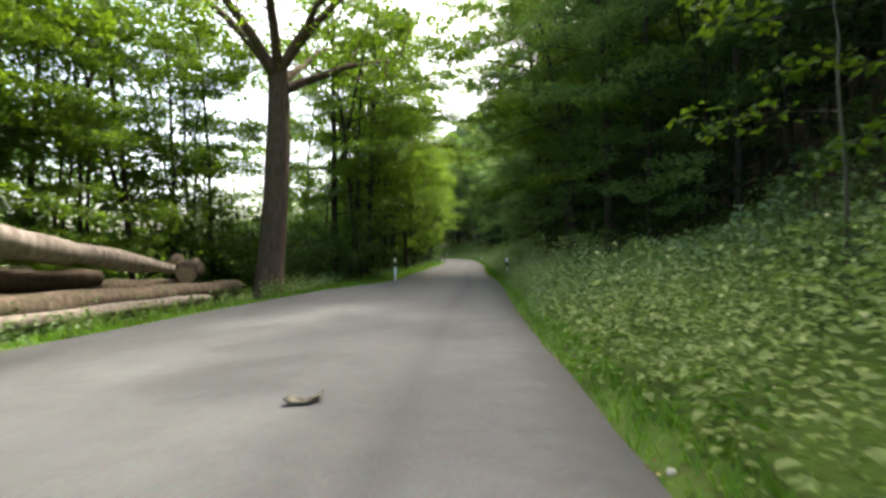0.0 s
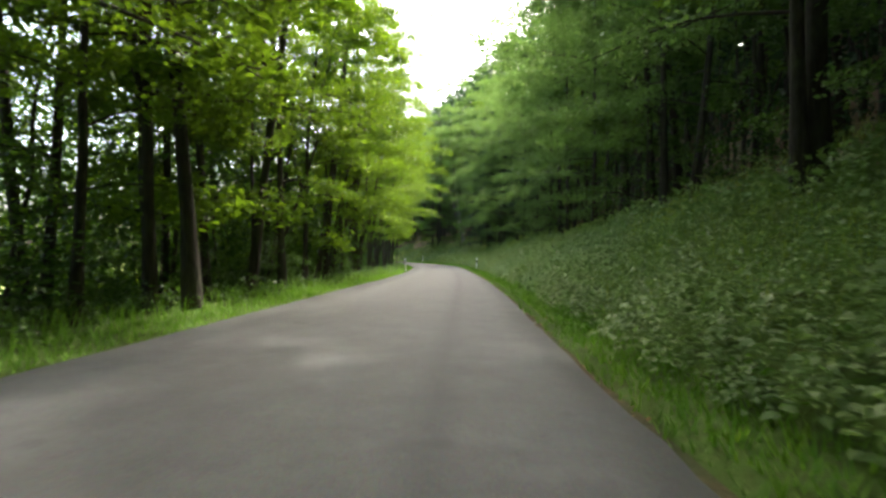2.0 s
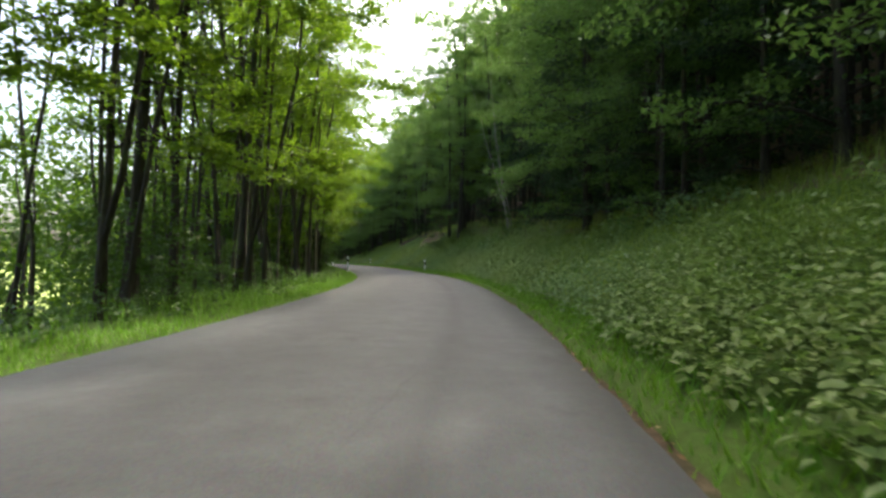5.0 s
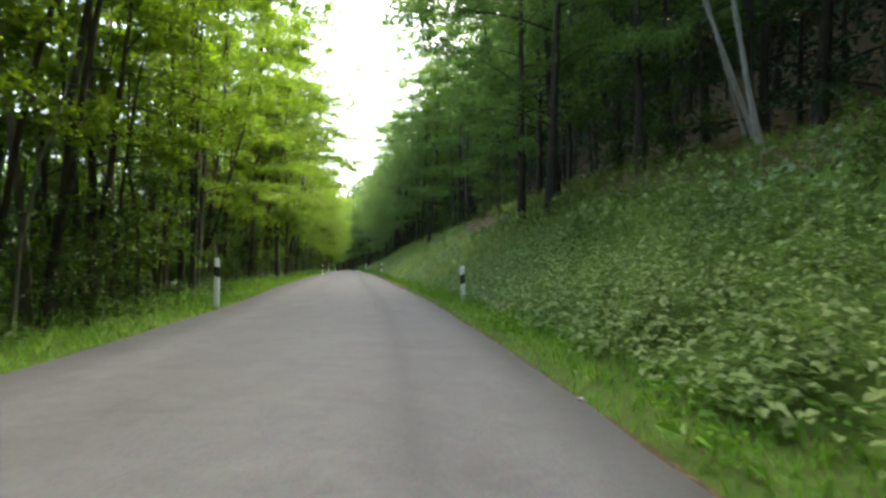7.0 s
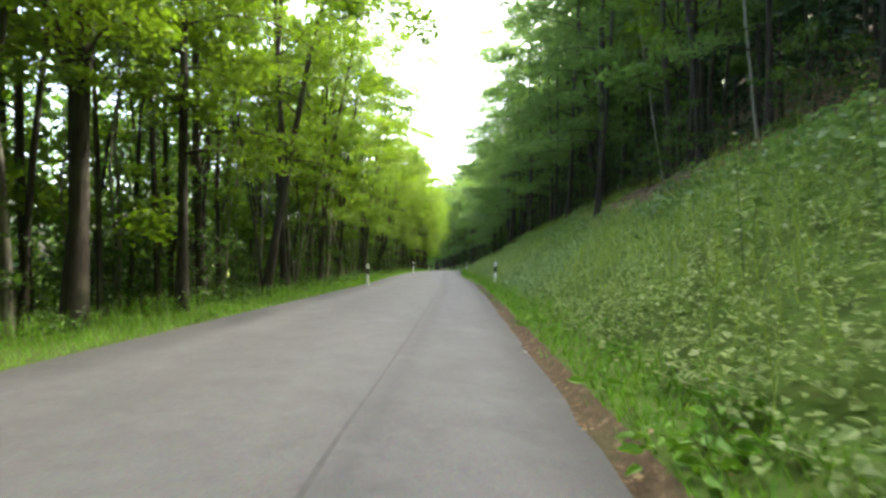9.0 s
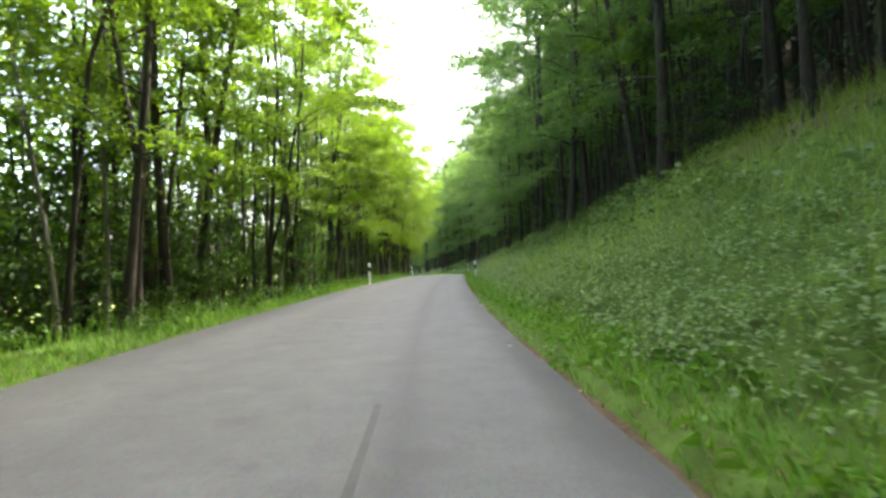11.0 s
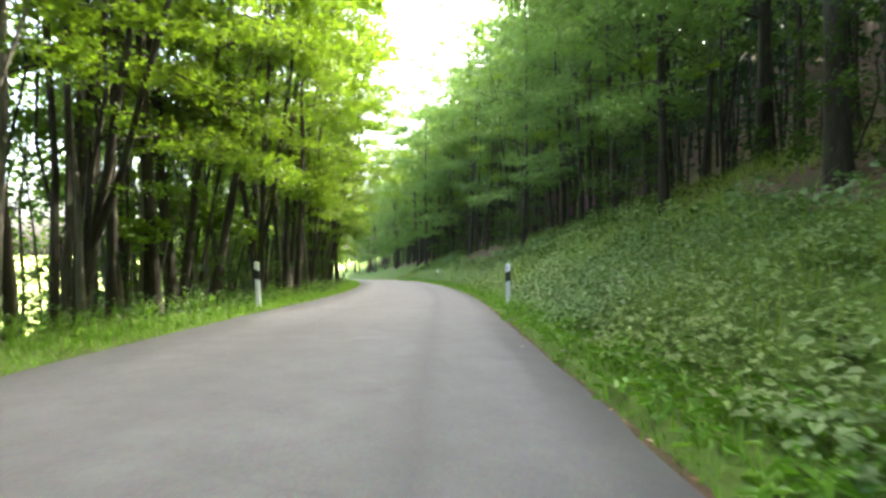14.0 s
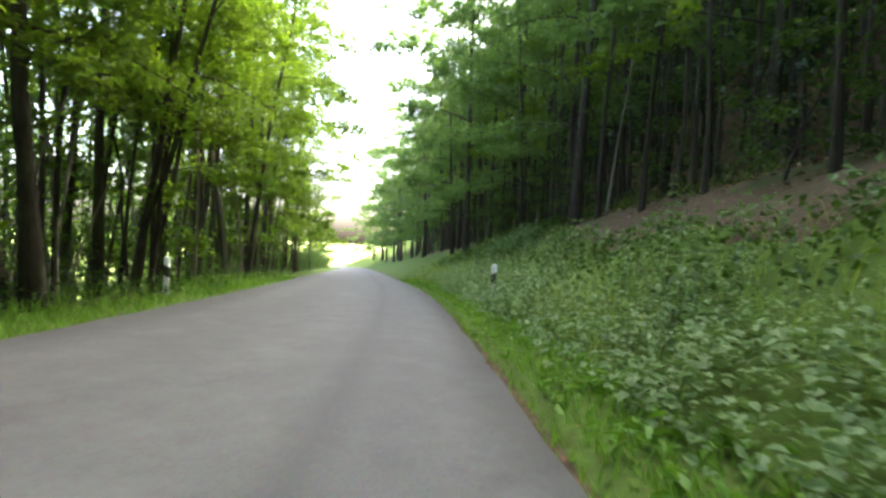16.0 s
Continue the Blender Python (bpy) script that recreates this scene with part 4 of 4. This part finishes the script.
def log(s0, l0, z0, r0, s1, l1, z1, r1, mat, label, seed):
    g = np.random.default_rng(seed)
    n, k = 22, 16
    u = np.linspace(0, 1, n)
    x, y, z = at(s0 + (s1 - s0) * u, l0 + (l1 - l0) * u)
    bow = np.cumsum(g.normal(0, 0.02, (n, 2)), axis=0) * np.linspace(0.3, 1, n)[:, None]
    pts = np.stack([x + bow[:, 0], y, z + z0 + (z1 - z0) * u + bow[:, 1]], 1)
    knots = sum(0.16 * np.exp(-((u - q) / 0.025) ** 2) for q in g.uniform(0.1, 0.95, 4))
    v, f = tube(pts, (r0 + (r1 - r0) * u) * (g.uniform(0.93, 1.07, n) + knots), k)
    root = new("log")
    child("bark", mesh_np("bark", v + g.normal(0, 0.014, v.shape), f, mat, True), root)
    for e, ring in (("butt", v[:k]), ("top", v[-k:])):
        c = ring.mean(0)
        vv = np.concatenate([[c + (c - pts[10]) * 0.002], ring])
        ff = np.array([(0, 1 + i, 1 + (i + 1) % k) for i in range(k)])
        child("cut_end", mesh_np("cut_end", vv, ff, CUT), root, "sawn pale end grain")
    return tagged(root, label, "log", "logs of the pile")


log(-2, -8.8, 0.10, 0.17, 14.4, -8.5, 0.07, 0.11, BARK_LOG, "slim pale debarked log lying in the grass", 1)
log(-3, -9.5, 0.36, 0.36, 16.8, -9.0, 0.30, 0.24, BARK_BROWN, "reddish brown log at the foot of the pile", 2)
log(-3, -10.3, 0.36, 0.38, 15.5, -10.1, 0.3, 0.28, BARK_BROWN, "thick brown log at the back of the pile", 3)
log(-3, -9.9, 1.0, 0.3, 12, -9.8, 0.82, 0.2, BARK_BROWN, "dark brown log in the middle of the pile", 5)
log(-3, -10.6, 1.2, 0.34, 11, -10.5, 0.9, 0.22, BARK_LOG, "pale log on the back of the pile", 7)
log(0.5, -9.6, 2.75, 0.5, 13.9, -9.2, 0.86, 0.15, BARK_LOG, "big tapering pale log on top of the pile", 4)
log(4, -9.9, 1.7, 0.26, 11.2, -9.7, 1.12, 0.14, BARK_LOG, "knotty pale branch log under the top log", 8)
log(14.9, -9.5, 0.72, 0.3, 15.7, -9.75, 0.78, 0.28, BARK_BROWN, "short sawn log chunk at the end of the pile", 6)
log(15.0, -9.95, 0.98, 0.2, 15.8, -10.2, 1.02, 0.2, BARK_BROWN, "small sawn log end on the chunk", 9)

g = np.random.default_rng(91)
s = g.uniform(6.5, 23, 620)
l = np.interp(s, (6.5, 14, 17, 23), (-8.75, -8.7, -7.9, -7.6)) + 0.38 * g.normal(size=620)
stuff("pile_weeds", *herbs(s, l, g.uniform(0.25, 0.7, 620), 10, g.uniform(0.08, 0.15, 620), g), LEAF_HERB, "green weeds growing up in front of the logs", "weeds")


# ---- small things on and beside the road ----
TAR = plain("tar", (0.048, 0.047, 0.048), 0.7, 0.3, 0.1)


def build_seam():
    """The dark joint that runs along the lane, in uneven stretches."""
    parts = []
    for s0, s1, l in ((114, 160, -1.5),):
        s = np.arange(s0, s1, 0.4)
        c = l + 0.05 * wave(s, s * 0.5, 0.3, 2) + 0.012 * wave(s, s, 2.0, 1)
        w = 0.012 + 0.018 * np.clip(wave(s, s, 0.9, 5) + 0.5, 0, 1.2)
        rows = []
        for k in (-1, 1):
            x, y, z = at(s, c + k * w)
            rows.append(np.stack([x, y, z + 0.05 * (1 - (2 * c / WIDTH + 1) ** 2) - 0.02 + 0.004], 1))
        v = np.stack(rows, 1).reshape(-1, 3)
        parts.append((v, grid_faces(len(s), 2)[:, ::-1]))
    tagged(new("road_joint", mesh_np("road_joint", *join(parts), TAR)), "dark tarred joint along the asphalt lane", "road", kind="structure")


build_seam()


def build_dead(nt):
    rnd = node(nt, "ShaderNodeNewGeometry").outputs["Random Per Island"]
    return principled(nt, ramp(nt, rnd, [(0.0, (0.09, 0.05, 0.025)), (0.6, (0.25, 0.15, 0.07)), (1.0, (0.42, 0.33, 0.2))]), 0.8, None, 0.2)


DEAD = material("dead_leaves", build_dead)
s, l = scatter(9000, -5, 250, -0.08, 0.5, r2)
keep = r2.uniform(0, 1, len(s)) < np.clip(bare_strip(s) * 3.2 - l * 0.8 + 0.12, 0.02, 1)
s, l = s[keep], l[keep]
x, y, z = at(s, l)
z = z + np.maximum(height(s, l), np.where(l < 0.05, -0.025, -1)) + 0.012
v, f = leaves(np.stack([x, y, z], 1), 0.055, r2, up=6, fold=0.1)
stuff("leaf_litter", v, f, DEAD, "dry brown leaves along the road edge", "leaves")
s, l = scatter(26000, -20, 262, 5.6, 15, r2)
x, y, z = ground_at(s, l)
v, f = leaves(np.stack([x, y, z + 0.03], 1), 0.16, r2, up=5, fold=0.1)
stuff("wood_floor_litter", v, f, DEAD, "brown fallen leaves on the wood floor", "leaves")

STONE = plain("stone", (0.3, 0.29, 0.27), 0.85, 0.2, 0.3)


def pebble(s, l, r, seed):
    g = np.random.default_rng(seed)
    bm = bmesh.new()
    bmesh.ops.create_icosphere(bm, subdivisions=2, radius=r)
    for q in bm.verts:
        q.co = Vector((q.co.x * 1.3, q.co.y, q.co.z * 0.6)) * (1 + 0.25 * noise.noise(q.co * (2 / r) + Vector((seed, 0, 0))))
    me = bpy.data.meshes.new("pebble")
    bm.to_mesh(me)
    bm.free()
    me.materials.append(STONE)
    ob = new("pebble", me)
    x, y, z = at(s, l)
    z = z + max(float(height(s, l)), -0.022 if l < 0.05 else -1)
    ob.matrix_basis = pose(float(x), float(y), float(z) + r * 0.3, 0, 0, g.uniform(0, 360))
    tagged(ob, "pale grey pebble on the road edge", "stone", "pebbles on the road edge")


for i in range(46):
    pebble(rng.uniform(-3, 245), rng.uniform(-0.35, 0.25) if i % 3 else rng.uniform(-4.6, -0.4), rng.uniform(0.012, 0.035), i)


def bark_scrap(s, l):
    """A torn scrap of bark left on the asphalt."""
    g = np.random.default_rng(3)
    u, w = np.linspace(-1, 1, 9), np.linspace(-1, 1, 6)
    a, c = np.meshgrid(u, w, indexing="ij")
    v = np.stack([a * 0.16 + 0.03 * c, c * 0.07 + 0.05 * a ** 2, 0.012 + 0.05 * np.abs(a) ** 3 + 0.02 * c ** 2], -1).reshape(-1, 3) + g.normal(0, 0.006, (54, 3))
    me = mesh_np("bark_scrap", v * 0.75, grid_faces(9, 6), BARK_MID)
    ob = new("bark_scrap", me)
    x, y, z = at(s, l)
    ob.matrix_basis = pose(float(x), float(y), float(z) + 0.03, 0, 0, 25)
    md = ob.modifiers.new("thick", "SOLIDIFY")
    md.thickness = 0.012
    tagged(ob, "torn scrap of dark bark lying on the asphalt", "bark")


bark_scrap(3.95, -2.05)

BELL = leaf_material("foxglove_bell", (0.35, 0.08, 0.32), (0.5, 0.16, 0.45), (0.5, 0.15, 0.45), 0.3)
STEM = leaf_material("stem", (0.035, 0.07, 0.02), (0.05, 0.09, 0.03), (0.1, 0.15, 0.04), 0.15)


def foxglove(s, l, h, seed):
    g = np.random.default_rng(seed)
    x, y, z = (float(q) for q in ground_at(s, l))
    root = new("foxglove")
    root.matrix_basis = pose(x, y, z, g.normal(0, 4), g.normal(0, 4), g.uniform(0, 360))
    q = np.linspace(0, 1, 6)
    child("stem", mesh_np("stem", *tube(np.column_stack([0.03 * q ** 2, 0 * q, h * q - 0.05]), 0.009 * (1 - 0.7 * q), 6), STEM, True), root)
    bells = []
    for k in range(18):
        zz = h * (0.5 + 0.48 * k / 17)
        a = k * 2.1
        size = 0.055 * (1.15 - 0.75 * k / 17)
        d = np.array([math.cos(a), math.sin(a), -0.45])
        t = np.linspace(0, 1, 4)
        bells.append(tube(np.array([0.03 * (zz / h) ** 2, 0, zz]) + d * t[:, None] * size, size * np.array([0.12, 0.26, 0.3, 0.38]), 6))
    child("flower_spike", mesh_np("flower_spike", *join(bells), BELL, True), root, "pink-purple bell flowers")
    n = 9
    a = np.arange(n) * 2.4
    c = np.stack([0 * a, 0 * a, np.linspace(0.05, h * 0.4, n)], 1)
    ax = np.stack([np.cos(a), np.sin(a), 0 * a + 0.15], 1)
    nor = unit(np.stack([-0.15 * np.cos(a), -0.15 * np.sin(a), 1 + 0 * a], 1))
    child("foliage", mesh_np("foliage", *broad_leaves(c, unit(ax), nor, np.linspace(0.24, 0.1, n), 0.4), LEAF_HERB), root)
    tagged(root, "pink-purple foxglove in flower on the bank", "flower", "foxgloves on the bank")


for i, (s, l, h) in enumerate(((226.5, 6.5, 1.55), (222.4, 5.7, 1.75), (222.1, 5.6, 1.6), (222.8, 6.1, 1.7), (221.9, 5.9, 1.55))):
    foxglove(s, l, h, i)


def nettle_meshes(h, seed):
    """Stem and paired leaves of one tall nettle."""
    g = np.random.default_rng(seed)
    q = np.linspace(0, 1, 6)
    bend = g.uniform(-0.12, 0.12, 2)
    stem = mesh_np("stem", *tube(np.column_stack([bend[0] * q ** 2, bend[1] * q ** 2, h * q * 1.02 - 0.06]), 0.007 * (1 - 0.6 * q), 5), STEM, True)
    n = 26
    k = np.arange(n) // 2
    z = h * (0.22 + 0.78 * k / k.max())
    a = np.arange(n) * math.pi + k * math.pi / 2 + g.normal(0, 0.2, n)
    c = np.stack([bend[0] * (z / h) ** 2, bend[1] * (z / h) ** 2, z], 1)
    ax = unit(np.stack([np.cos(a), np.sin(a), g.normal(-0.15, 0.15, n)], 1))
    nor = np.array([[0, 0, 1.0]]) + g.normal(0, 0.2, (n, 3))
    nor = unit(nor - ax * (nor * ax).sum(1, keepdims=True))
    size = np.interp(z / h, (0.2, 0.6, 1), (0.15, 0.14, 0.05)) * g.uniform(0.85, 1.15, n)
    return stem, mesh_np("foliage", *broad_leaves(c, ax, nor, size, 0.55), LEAF_HERB)


NETTLES = [nettle_meshes(h, 200 + i) for i, h in enumerate((1.0, 1.2, 1.35))]
NETTLE_ROOTS = {}
g = np.random.default_rng(77)
CLUMPS = ((11.6, 1.35, 16, 0.65), (13.2, 2.2, 12, 0.7), (17.5, 3.2, 8, 0.8), (25, 3.4, 10, 0.9), (44, 1.8, 8, 0.8), (58, 1.6, 9, 0.8), (70, 1.5, 12, 0.9), (73.5, 2.2, 10, 0.8), (108, 2.0, 10, 0.9), (116, 2.4, 9, 0.9), (134, 2.2, 6, 0.9), (178, 2.2, 6, 0.8), (197, 1.9, 8, 0.9), (218, 2.2, 8, 0.9), (234, 1.8, 7, 0.9))
for s0, l0, n, w in CLUMPS:
    for i in range(n):
        s, l = s0 + g.normal(0, w), l0 + g.normal(0, 0.35 * w)
        x, y, z = (float(q) for q in ground_at(s, max(0.9, l)))
        kind = int(g.integers(3))
        m = pose(x, y, z, g.normal(0, 5), g.normal(0, 5), g.uniform(0, 360)) @ Matrix.Scale(g.uniform(0.75, 1.1), 4)
        if kind in NETTLE_ROOTS:
            copy_thing(NETTLE_ROOTS[kind], m)
            continue
        root = new("nettle")
        child("stem", NETTLES[kind][0], root)
        child("foliage", NETTLES[kind][1], root)
        tagged(root, "tall green nettle with paired leaves on the bank", "nettle", "nettles on the bank")
        root.matrix_basis = m
        NETTLE_ROOTS[kind] = root
